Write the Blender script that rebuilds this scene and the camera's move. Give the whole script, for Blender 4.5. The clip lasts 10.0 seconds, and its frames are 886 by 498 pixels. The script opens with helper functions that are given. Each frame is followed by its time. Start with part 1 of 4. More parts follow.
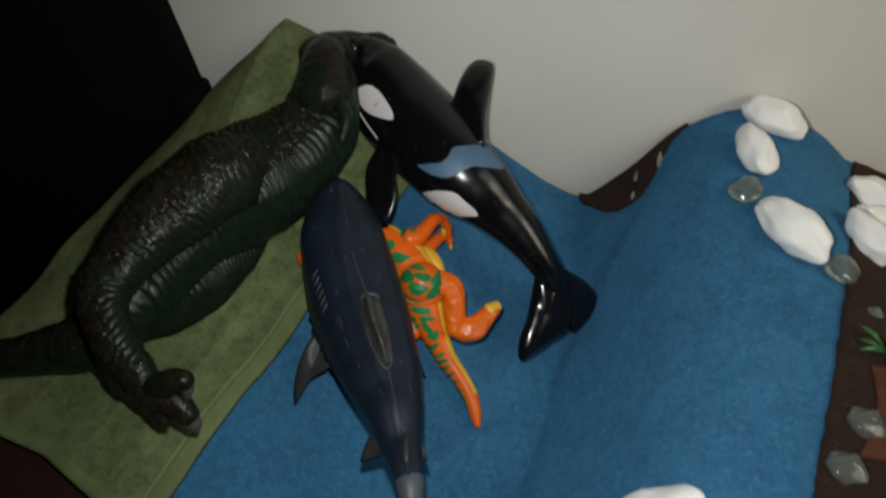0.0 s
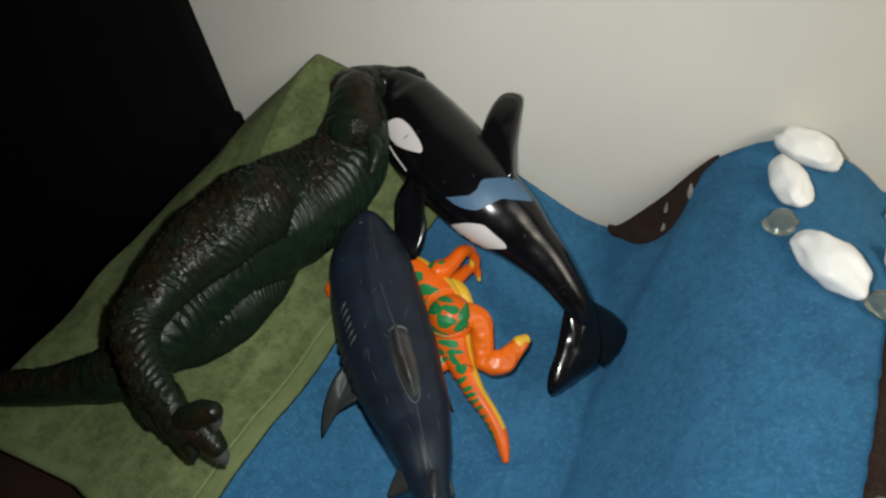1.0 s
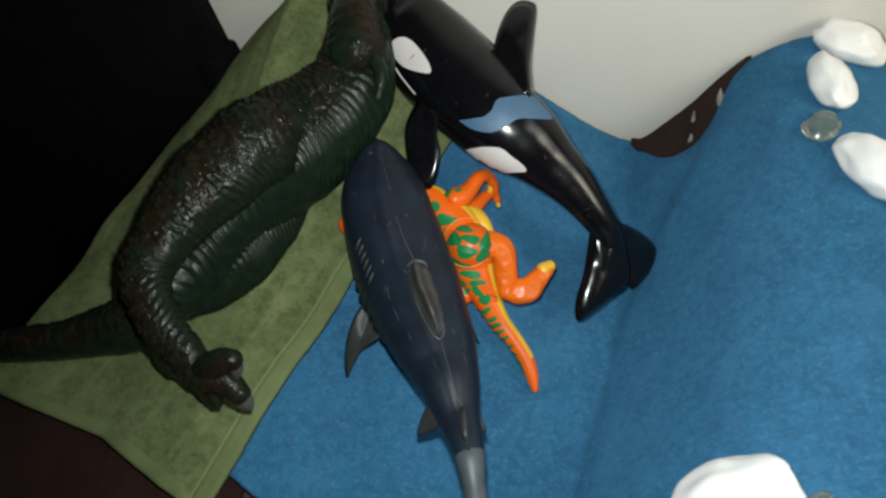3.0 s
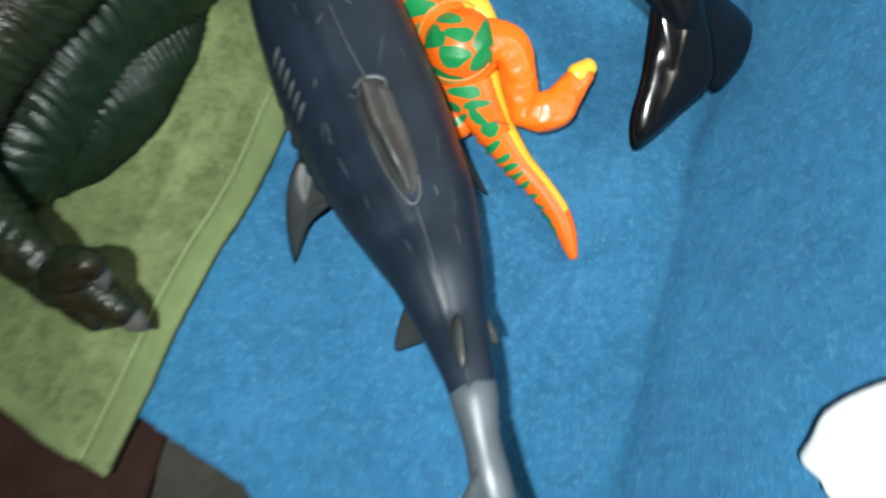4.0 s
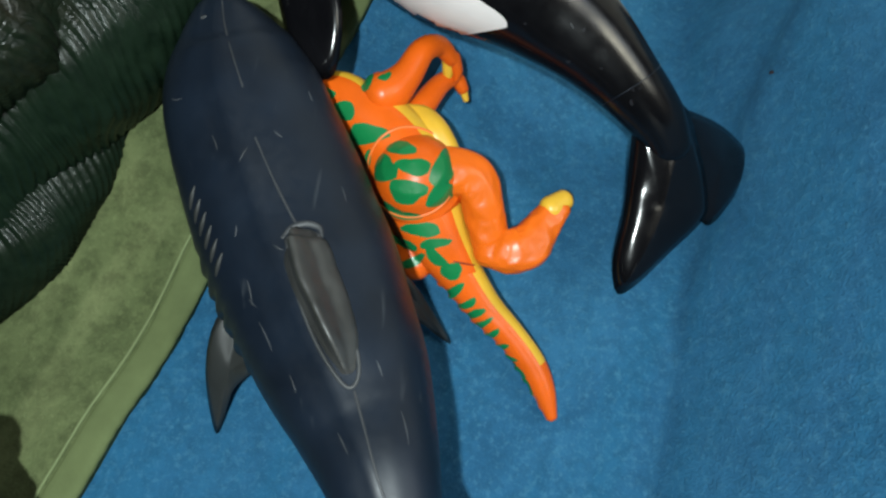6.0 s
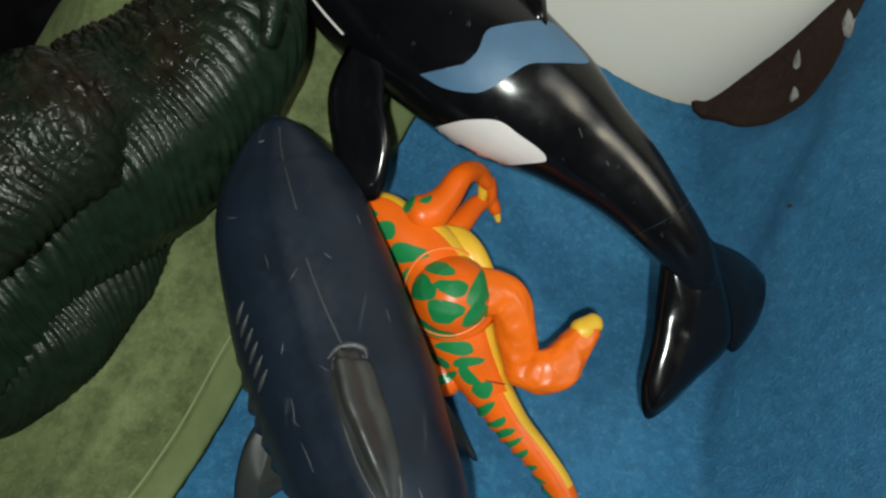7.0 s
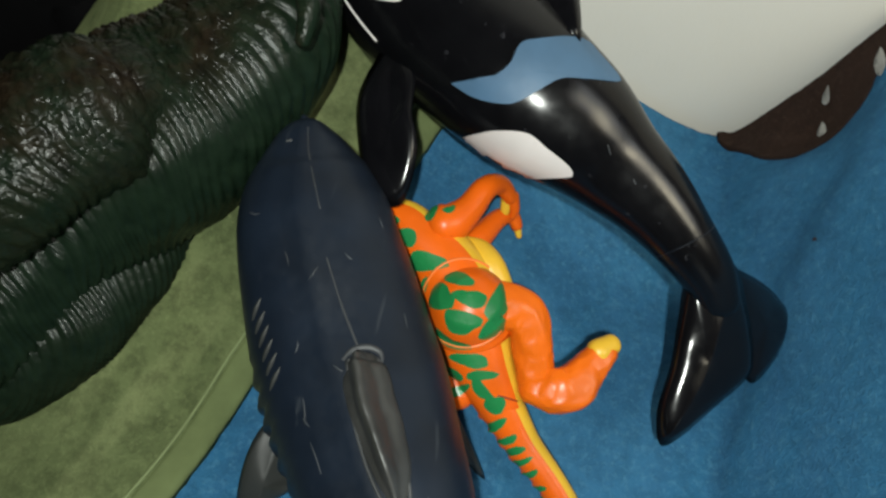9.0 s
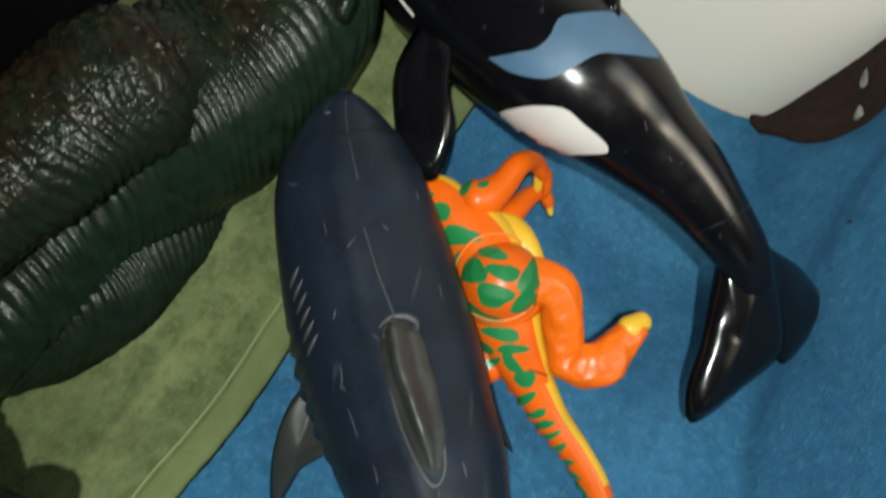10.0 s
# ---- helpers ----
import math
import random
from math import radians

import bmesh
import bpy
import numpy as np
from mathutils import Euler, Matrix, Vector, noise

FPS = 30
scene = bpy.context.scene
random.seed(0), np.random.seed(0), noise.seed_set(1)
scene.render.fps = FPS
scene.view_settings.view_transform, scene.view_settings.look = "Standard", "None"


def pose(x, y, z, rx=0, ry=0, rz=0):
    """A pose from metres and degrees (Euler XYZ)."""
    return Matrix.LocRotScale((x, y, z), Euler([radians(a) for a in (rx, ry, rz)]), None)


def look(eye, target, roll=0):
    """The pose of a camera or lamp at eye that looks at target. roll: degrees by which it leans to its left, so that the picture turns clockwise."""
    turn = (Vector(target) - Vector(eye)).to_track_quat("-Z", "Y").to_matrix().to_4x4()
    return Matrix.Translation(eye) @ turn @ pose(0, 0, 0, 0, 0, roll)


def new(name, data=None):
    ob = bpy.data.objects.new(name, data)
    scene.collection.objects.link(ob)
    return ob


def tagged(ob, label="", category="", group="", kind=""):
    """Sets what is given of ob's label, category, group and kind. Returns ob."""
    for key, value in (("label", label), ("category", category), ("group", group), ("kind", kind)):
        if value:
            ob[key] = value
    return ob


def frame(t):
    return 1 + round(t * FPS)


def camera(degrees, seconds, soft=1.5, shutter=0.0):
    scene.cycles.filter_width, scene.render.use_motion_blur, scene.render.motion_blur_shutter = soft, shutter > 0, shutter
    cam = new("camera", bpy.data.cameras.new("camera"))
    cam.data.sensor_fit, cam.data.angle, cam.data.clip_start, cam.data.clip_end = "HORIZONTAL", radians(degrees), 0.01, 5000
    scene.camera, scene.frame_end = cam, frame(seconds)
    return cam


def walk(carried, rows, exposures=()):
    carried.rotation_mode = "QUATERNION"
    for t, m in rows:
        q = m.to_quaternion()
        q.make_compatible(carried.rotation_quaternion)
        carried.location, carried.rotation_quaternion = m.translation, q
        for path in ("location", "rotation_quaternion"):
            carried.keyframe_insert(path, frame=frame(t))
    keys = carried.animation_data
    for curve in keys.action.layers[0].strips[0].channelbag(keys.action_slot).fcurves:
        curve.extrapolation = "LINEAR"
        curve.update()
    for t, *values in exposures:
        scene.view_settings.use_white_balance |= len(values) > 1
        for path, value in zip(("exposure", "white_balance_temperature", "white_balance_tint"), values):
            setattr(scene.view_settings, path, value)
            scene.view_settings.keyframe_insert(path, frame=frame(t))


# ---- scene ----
cam = camera(66.6, 10.0, soft=2.5, shutter=0.5)
PATH = [
    (0, (0.063, -0.235, 0.479), (-0.309, 1.064, -0.996), -9.4),
    (0.5, (0.061, -0.232, 0.482), (-0.364, 1.134, -0.916), -10.3),
    (1, (0.061, -0.232, 0.481), (-0.39, 1.113, -0.929), -11.0),
    (1.5, (0.059, -0.23, 0.477), (-0.36, 1.122, -0.936), -10.4),
    (2, (0.059, -0.233, 0.476), (-0.37, 1.099, -0.952), -10.9),
    (2.5, (0.061, -0.227, 0.472), (-0.408, 0.975, -1.056), -13.7),
    (2.7, (0.057, -0.223, 0.47), (-0.404, 0.953, -1.08), -14.1),
    (3.8, (0.043, -0.145, 0.383), (-0.606, 0.753, -1.282), -36.2),
    (4, (0.033, -0.12, 0.329), (-0.536, 0.582, -1.455), -36.0),
    (4.5, (0.034, -0.078, 0.303), (-0.499, 0.855, -1.384), -29.3),
    (5, (0.033, -0.075, 0.296), (-0.508, 0.824, -1.407), -29.9),
    (6.5, (0.023, -0.066, 0.299), (-0.458, 0.881, -1.396), -25.3),
    (7, (0.016, -0.064, 0.314), (-0.464, 1.07, -1.262), -20.4),
    (7.5, (0.019, -0.069, 0.307), (-0.493, 1.04, -1.276), -21.6),
    (8, (0.01, -0.07, 0.299), (-0.492, 0.92, -1.365), -23.1),
    (8.5, (0.014, -0.064, 0.305), (-0.479, 1.065, -1.27), -19.4),
    (9, (0.011, -0.069, 0.309), (-0.495, 1.125, -1.213), -17.0),
    (9.5, (0.009, -0.07, 0.314), (-0.52, 1.188, -1.148), -15.3),
    (10, (0.006, -0.076, 0.309), (-0.552, 1.078, -1.226), -18.1),
]

walk(cam, [(t, look(e, g, r)) for t, e, g, r in PATH], exposures=[
    (0.0, -0.6, 6400, 15), (0.25, -0.46, 6400, 15), (0.5, -0.3, 6400, 15), (1.0, -0.06, 6420, 15), (2.0, -0.05, 6420, 14), (2.5, 0.02, 6400, 13), (2.7, 0.04, 6350, 13), (3.8, 0.92, 6150, 10), (4.0, 1.16, 6100, 10), (4.5, 0.83, 6050, 9), (5.0, 0.6, 6000, 8),
    (6.5, 0.26, 5950, 8), (7.0, 0.14, 6350, 9), (7.5, 0.14, 6350, 9), (8.0, 0.55, 6200, 9), (8.5, 0.48, 6300, 8), (9.0, 0.25, 6450, 10), (9.5, 0.2, 6500, 11), (10.0, 0.38, 6500, 10)])

# ---- light: a phone torch held beside the lens, a warm room lamp away to one side ----
world = bpy.data.worlds.new("room_air")
world.use_nodes = True
scene.world = world
world.node_tree.nodes["Background"].inputs["Color"].default_value = (0.8, 0.85, 1.0, 1)
world.node_tree.nodes["Background"].inputs["Strength"].default_value = 0.042


def lamp(name, kind, energy, color, m, size):
    data = bpy.data.lights.new(name, kind)
    data.energy, data.color = energy, color
    if kind == "AREA":
        data.size = size
    else:
        data.shadow_soft_size = size
    ob = new(name, data)
    ob.matrix_world = m
    return ob


torch = lamp("phone_torch", "SPOT", 7.2, (0.95, 1.0, 0.92), look((0.036, -0.162, 0.432), (0.03, 0.10, 0.06)), 0.006)
torch.data.spot_size, torch.data.spot_blend = radians(150), 1.0
room_lamp = lamp("room_lamp", "SPOT", 23.0, (1.0, 0.88, 0.58), look((0.95, -0.25, 0.75), (0.44, 0.20, 0.18)), 0.22)
room_lamp.data.spot_size, room_lamp.data.spot_blend = radians(54), 1.0
# Added fill with no real source: lifts shadows and streaks the orca's tail.
fill_lamp = lamp("fill_lamp", "AREA", 1.35, (0.94, 0.98, 1.0), look((0.70, -0.12, 0.62), (0.1, 0.12, 0.06)), 0.40)


# ---- materials ----
def tree_of(name, rough=0.6, metal=0.0, coat=0.0, sheen=0.0):
    m = bpy.data.materials.new(name)
    m.use_nodes = True
    nt = m.node_tree
    b = nt.nodes["Principled BSDF"]
    b.inputs["Roughness"].default_value = rough
    b.inputs["Metallic"].default_value = metal
    b.inputs["Coat Weight"].default_value = coat
    b.inputs["Sheen Weight"].default_value = sheen
    return m, nt, b


def node(nt, kind, **inputs):
    n = nt.nodes.new(kind)
    for k, v in inputs.items():
        n.inputs[k.replace("_", " ")].default_value = v
    return n


def coords(nt, scale=(1, 1, 1), uv=False):
    tc = nt.nodes.new("ShaderNodeTexCoord")
    mp = nt.nodes.new("ShaderNodeMapping")
    mp.inputs["Scale"].default_value = scale
    nt.links.new(tc.outputs["UV" if uv else "Object"], mp.inputs["Vector"])
    return mp.outputs["Vector"]


def ramp(nt, fac, stops):
    r = nt.nodes.new("ShaderNodeValToRGB")
    el = r.color_ramp.elements
    while len(el) < len(stops):
        el.new(0.5)
    for e, (p, c) in zip(el, stops):
        e.position, e.color = p, (*c, 1)
    nt.links.new(fac, r.inputs["Fac"])
    return r.outputs["Color"]


def mix(nt, a, b, fac, kind="MIX"):
    n = nt.nodes.new("ShaderNodeMix")
    n.data_type, n.blend_type = "RGBA", kind
    for sock, v in ((n.inputs[0], fac), (n.inputs[6], a), (n.inputs[7], b)):
        if isinstance(v, (float, int)):
            sock.default_value = v
        elif isinstance(v, tuple):
            sock.default_value = (*v, 1)
        else:
            nt.links.new(v, sock)
    return n.outputs[2]


def noise_of(nt, vec, scale, detail=4.0, rough=0.55):
    n = node(nt, "ShaderNodeTexNoise", Scale=scale, Detail=detail, Roughness=rough)
    nt.links.new(vec, n.inputs["Vector"])
    return n.outputs["Fac"]


def bump(nt, b, height, strength, dist, under=None):
    n = node(nt, "ShaderNodeBump", Strength=strength, Distance=dist)
    nt.links.new(height, n.inputs["Height"])
    if under:
        nt.links.new(under, n.inputs["Normal"])
    nt.links.new(n.outputs["Normal"], b.inputs["Normal"])
    return n.outputs["Normal"]


def terry(name, dark, light, fleck, streak, mottle=0.55):
    """Towelling: loops a millimetre across, tufts, and brushed streaks that run lengthwise."""
    m, nt, b = tree_of(name, 0.95, sheen=0.55)
    b.inputs["Specular IOR Level"].default_value = 0.15
    b.inputs["Sheen Roughness"].default_value = 0.6
    b.inputs["Sheen Tint"].default_value = (*light, 1)
    v = coords(nt)
    turned = coords(nt)
    turned.node.inputs["Rotation"].default_value = (0, 0, radians(20))
    squeeze = nt.nodes.new("ShaderNodeMapping")
    squeeze.inputs["Scale"].default_value = (1, 0.07, 1)
    nt.links.new(turned, squeeze.inputs["Vector"])
    large = noise_of(nt, v, 24.0, 6)
    loops = noise_of(nt, v, 900.0, 2, 0.6)
    tufts = noise_of(nt, v, 300.0, 5, 0.75)
    patches = noise_of(nt, v, 120.0, 4, 0.7)
    bands = noise_of(nt, squeeze.outputs["Vector"], 60.0, 3, 0.5)
    col = ramp(nt, large, [(0.3, dark), (0.7, light)])
    col = mix(nt, col, streak, ramp(nt, bands, [(0.46, (0, 0, 0)), (0.64, (0.75, 0.75, 0.75))]))
    col = mix(nt, col, (0.62, 0.62, 0.62), ramp(nt, patches, [(0.36, (mottle, mottle, mottle)), (0.58, (0, 0, 0))]), "MULTIPLY")
    col = mix(nt, col, fleck, ramp(nt, tufts, [(0.52, (0, 0, 0)), (0.78, (0.6, 0.6, 0.6))]))
    col = mix(nt, col, fleck, ramp(nt, loops, [(0.58, (0, 0, 0)), (0.8, (0.4, 0.4, 0.4))]))
    nt.links.new(col, b.inputs["Base Color"])
    n1 = bump(nt, b, patches, 0.3, 0.002)
    n2 = bump(nt, b, tufts, 0.6, 0.0016, n1)
    bump(nt, b, loops, 0.7, 0.001, n2)
    return m


def plastic(name, color, rough, spots=0.15, grain=220.0, depth=0.0002, coat=0.0, scuff=(0.3, 0.3, 0.3), scuffs=0.0):
    """Moulded plastic or vinyl with slight mottling, handling scuffs and an uneven shine."""
    m, nt, b = tree_of(name, rough, coat=coat)
    v = coords(nt)
    large = noise_of(nt, v, 45.0, 4)
    fine = noise_of(nt, v, grain, 4)
    lo = tuple(c * (1 - spots) for c in color)
    hi = tuple(min(1, c * (1 + spots)) for c in color)
    col = ramp(nt, large, [(0.3, lo), (0.7, hi)])
    if scuffs:
        s = noise_of(nt, coords(nt, (1.0, 0.12, 1.0)), 260.0, 2, 0.4)
        col = mix(nt, col, scuff, ramp(nt, s, [(0.72 - 0.06 * scuffs, (0, 0, 0)), (0.82, (0.7, 0.7, 0.7))]))
    nt.links.new(col, b.inputs["Base Color"])
    mr = node(nt, "ShaderNodeMapRange")
    mr.inputs["To Min"].default_value, mr.inputs["To Max"].default_value = max(0.05, rough - 0.1), rough + 0.12
    nt.links.new(fine, mr.inputs["Value"])
    nt.links.new(mr.outputs["Result"], b.inputs["Roughness"])
    bump(nt, b, fine, 0.3, depth)
    return m


def rex_skin(name, ribbed):
    """Dark green vinyl hide: crackled back dry-brushed brown with paler ridges, fine wrinkles on the green belly."""
    m, nt, b = tree_of(name, 0.26)
    b.inputs["Specular IOR Level"].default_value = 0.16
    v = coords(nt)
    uv = coords(nt, (1, 1, 1), uv=True)
    sep = nt.nodes.new("ShaderNodeSeparateXYZ")
    nt.links.new(uv, sep.inputs[0])
    warp = mix(nt, v, noise_color(nt, v, 90.0), 0.010)
    crack = node(nt, "ShaderNodeTexVoronoi", Scale=240.0)
    crack.feature = "DISTANCE_TO_EDGE"
    nt.links.new(warp, crack.inputs["Vector"])
    cells = ramp(nt, crack.outputs["Distance"], [(0.0, (0, 0, 0)), (0.22, (1, 1, 1))])
    large = noise_of(nt, v, 40.0, 6, 0.6)
    middle = noise_of(nt, v, 150.0, 5, 0.65)
    wrinkle = noise_of(nt, coords(nt, (1, 0.012, 1), uv=True), 900.0, 3, 0.6)
    if ribbed == "all":
        belly = ramp(nt, sep.outputs["Y"], [(0.0, (0.85, 0.85, 0.85)), (1.0, (0.85, 0.85, 0.85))])
    elif ribbed:
        belly = ramp(nt, sep.outputs["Y"], [(0.16, (1, 1, 1)), (0.27, (0, 0, 0)), (0.80, (0, 0, 0)), (0.88, (1, 1, 1))])
    else:
        belly = ramp(nt, sep.outputs["Y"], [(0.10, (0.6, 0.6, 0.6)), (0.24, (0, 0, 0)), (0.80, (0, 0, 0)), (0.90, (0.6, 0.6, 0.6))])
    h = mix(nt, cells, wrinkle, belly)
    green = ramp(nt, middle, [(0.3, (0.0044, 0.0098, 0.0056)), (0.72, (0.0098, 0.0195, 0.0110))])
    brown = ramp(nt, middle, [(0.36, (0.0078, 0.0042, 0.0026)), (0.64, (0.0200, 0.0122, 0.0070))])
    patch = ramp(nt, large, [(0.38, (0.15, 0.15, 0.15)), (0.58, (0.85, 0.85, 0.85))])
    top = mix(nt, green, brown, patch)
    top = mix(nt, top, (0.026, 0.021, 0.013), ramp(nt, crack.outputs["Distance"], [(0.18, (0, 0, 0)), (0.5, (0.4, 0.4, 0.4))]))
    col = mix(nt, top, green, belly)
    nt.links.new(col, b.inputs["Base Color"])
    fine = noise_of(nt, v, 620.0, 3)
    n1 = bump(nt, b, h, 0.38, 0.0007)
    n2 = bump(nt, b, middle, 0.25, 0.0015, n1)
    bump(nt, b, fine, 0.2, 0.0005, n2)
    return m


def noise_color(nt, vec, scale):
    n = node(nt, "ShaderNodeTexNoise", Scale=scale, Detail=2.0)
    nt.links.new(vec, n.inputs["Vector"])
    return n.outputs["Color"]


def wall_paint():
    m, nt, b = tree_of("wall_paint", 0.7)
    v = coords(nt)
    big = noise_of(nt, v, 3.0, 5)
    fine = noise_of(nt, v, 380.0, 4)
    nt.links.new(ramp(nt, big, [(0.3, (0.60, 0.58, 0.53)), (0.7, (0.68, 0.66, 0.61))]), b.inputs["Base Color"])
    bump(nt, b, fine, 0.25, 0.0006)
    return m


def glass_gem():
    m, nt, b = tree_of("gem_glass", 0.14)
    b.inputs["Transmission Weight"].default_value = 0.85
    b.inputs["Base Color"].default_value = (0.50, 0.56, 0.48, 1)
    b.inputs["IOR"].default_value = 1.48
    bump(nt, b, noise_of(nt, coords(nt), 90.0, 3), 0.3, 0.001)
    return m


BLUE = terry("blue_terry", (0.023, 0.100, 0.205), (0.035, 0.140, 0.270), (0.10, 0.27, 0.40), (0.026, 0.125, 0.242))
GREEN = terry("green_terry", (0.085, 0.108, 0.045), (0.135, 0.165, 0.070), (0.21, 0.25, 0.11), (0.185, 0.215, 0.095), 0.95)
BROWN = terry("brown_terry", (0.020, 0.011, 0.008), (0.034, 0.019, 0.014), (0.07, 0.045, 0.035), (0.028, 0.016, 0.012))
RUST = terry("rust_felt", (0.075, 0.028, 0.014), (0.11, 0.04, 0.02), (0.16, 0.07, 0.04), (0.10, 0.036, 0.018))
MAROON = terry("maroon_weave", (0.016, 0.007, 0.005), (0.028, 0.012, 0.009), (0.040, 0.022, 0.017), (0.022, 0.010, 0.008))
SOFA = terry("grey_upholstery", (0.028, 0.026, 0.022), (0.050, 0.046, 0.040), (0.06, 0.05, 0.045), (0.034, 0.030, 0.025))
WALL = wall_paint()
BLACK_WOOD = plastic("black_stain", (0.0020, 0.0020, 0.0024), 0.9, 0.3)
BLACK_WOOD.node_tree.nodes["Principled BSDF"].inputs["Specular IOR Level"].default_value = 0.12
RED_WOOD = plastic("red_brown_wood", (0.030, 0.010, 0.006), 0.5, 0.35, 60.0)
SHARK_BLUE = plastic("shark_navy", (0.0060, 0.0104, 0.0190), 0.42, 0.25, 300.0, 0.00015, scuff=(0.03, 0.036, 0.045), scuffs=0.5)
SHARK_BLUE.node_tree.nodes["Principled BSDF"].inputs["Specular IOR Level"].default_value = 0.36
SHARK_SCRATCH = plastic("pale_scratch", (0.042, 0.047, 0.055), 0.5, 0.4)
SHARK_FIN = plastic("shark_fin_grey", (0.024, 0.026, 0.025), 0.5, 0.25)
SHARK_BLADE = plastic("shark_blade_grey", (0.044, 0.044, 0.042), 0.40, 0.4)
SHARK_RIDGE = plastic("worn_ridge", (0.036, 0.039, 0.044), 0.5, 0.35)
SHARK_RIM = plastic("worn_mould_line", (0.046, 0.048, 0.050), 0.5, 0.3)
SHARK_TAIL = plastic("shark_tail_grey", (0.045, 0.055, 0.065), 0.42, 0.3)
ORCA_BLACK = plastic("orca_black", (0.0032, 0.0032, 0.0040), 0.21, 0.2, 160.0, 0.0001, scuff=(0.06, 0.06, 0.07), scuffs=0.35)
ORCA_FIN = plastic("orca_fin_black", (0.0035, 0.0035, 0.0044), 0.16, 0.2, 160.0, 0.0001)
for m in (ORCA_BLACK, ORCA_FIN):
    m.node_tree.nodes["Principled BSDF"].inputs["Specular IOR Level"].default_value = 0.36
ORCA_WHITE = plastic("orca_white", (0.62, 0.58, 0.57), 0.3, 0.05)
ORCA_SADDLE = plastic("orca_saddle_blue", (0.056, 0.120, 0.205), 0.52, 0.12)
DINO_ORANGE = plastic("dino_orange", (0.66, 0.104, 0.004), 0.32, 0.12)
DINO_LIMB = plastic("dino_limb_orange", (0.68, 0.122, 0.004), 0.32, 0.14, 170.0, 0.0008)
for m in (DINO_ORANGE, DINO_LIMB):
    m.node_tree.nodes["Principled BSDF"].inputs["Specular IOR Level"].default_value = 0.32
DINO_YELLOW = plastic("dino_yellow", (0.68, 0.40, 0.028), 0.36, 0.1)
DINO_GREEN = plastic("dino_green", (0.012, 0.165, 0.048), 0.3, 0.15)
DINO_GROOVE = plastic("dino_groove", (0.16, 0.02, 0.006), 0.5, 0.2)
DINO_RING = plastic("dino_pale_orange", (0.72, 0.17, 0.03), 0.4, 0.08)
REX = rex_skin("rex_hide", True)
REX_LIMB = rex_skin("rex_limb_hide", False)
REX_KNEE = rex_skin("rex_knee_hide", "all")
REX_CLAW = plastic("rex_claw", (0.055, 0.050, 0.045), 0.3, 0.3)
STONE = plastic("white_pebble", (0.78, 0.78, 0.77), 0.42, 0.04, 70.0, 0.0006)
GEM = glass_gem()
GLITTER = plastic("glitter_white", (0.30, 0.29, 0.27), 0.25, 0.9, 900.0, 0.002)
LEAF = plastic("plastic_leaf", (0.02, 0.10, 0.02), 0.4, 0.3)
HEM = plastic("green_hem_weave", (0.122, 0.150, 0.064), 0.9, 0.18, 900.0, 0.0006)
HEM.node_tree.nodes["Principled BSDF"].inputs["Specular IOR Level"].default_value = 0.1
STITCH = plastic("green_thread", (0.17, 0.21, 0.09), 0.8, 0.2)


# ---- helpers of shape ----
def finish(name, bm, mats, parent=None, label="", smooth=True):
    bmesh.ops.recalc_face_normals(bm, faces=bm.faces)
    me = bpy.data.meshes.new(name)
    bm.to_mesh(me)
    bm.free()
    for m in mats if isinstance(mats, (list, tuple)) else [mats]:
        me.materials.append(m)
    if smooth:
        me.polygons.foreach_set("use_smooth", [True] * len(me.polygons))
    ob = new(name, me)
    if parent:
        ob.parent = parent
    if label:
        ob["label"] = label
    return ob


def part(name, bm, material, parent, label=""):
    return finish(name, bm, material, parent, label)


def thing(name, label, category, group="", kind=""):
    return tagged(new(name), label, category, group, kind)


def catmull(pts, steps):
    """A smooth run through rows of numbers."""
    out = []
    p = [np.array(q, float) for q in pts]
    for i in range(len(p) - 1):
        a, b, c, d = p[max(i - 1, 0)], p[i], p[i + 1], p[min(i + 2, len(p) - 1)]
        for k in range(steps):
            s = k / steps
            out.append(0.5 * (2 * b + (c - a) * s + (2 * a - 5 * b + 4 * c - d) * s * s + (3 * b - a - 3 * c + d) * s ** 3))
    out.append(p[-1])
    return out


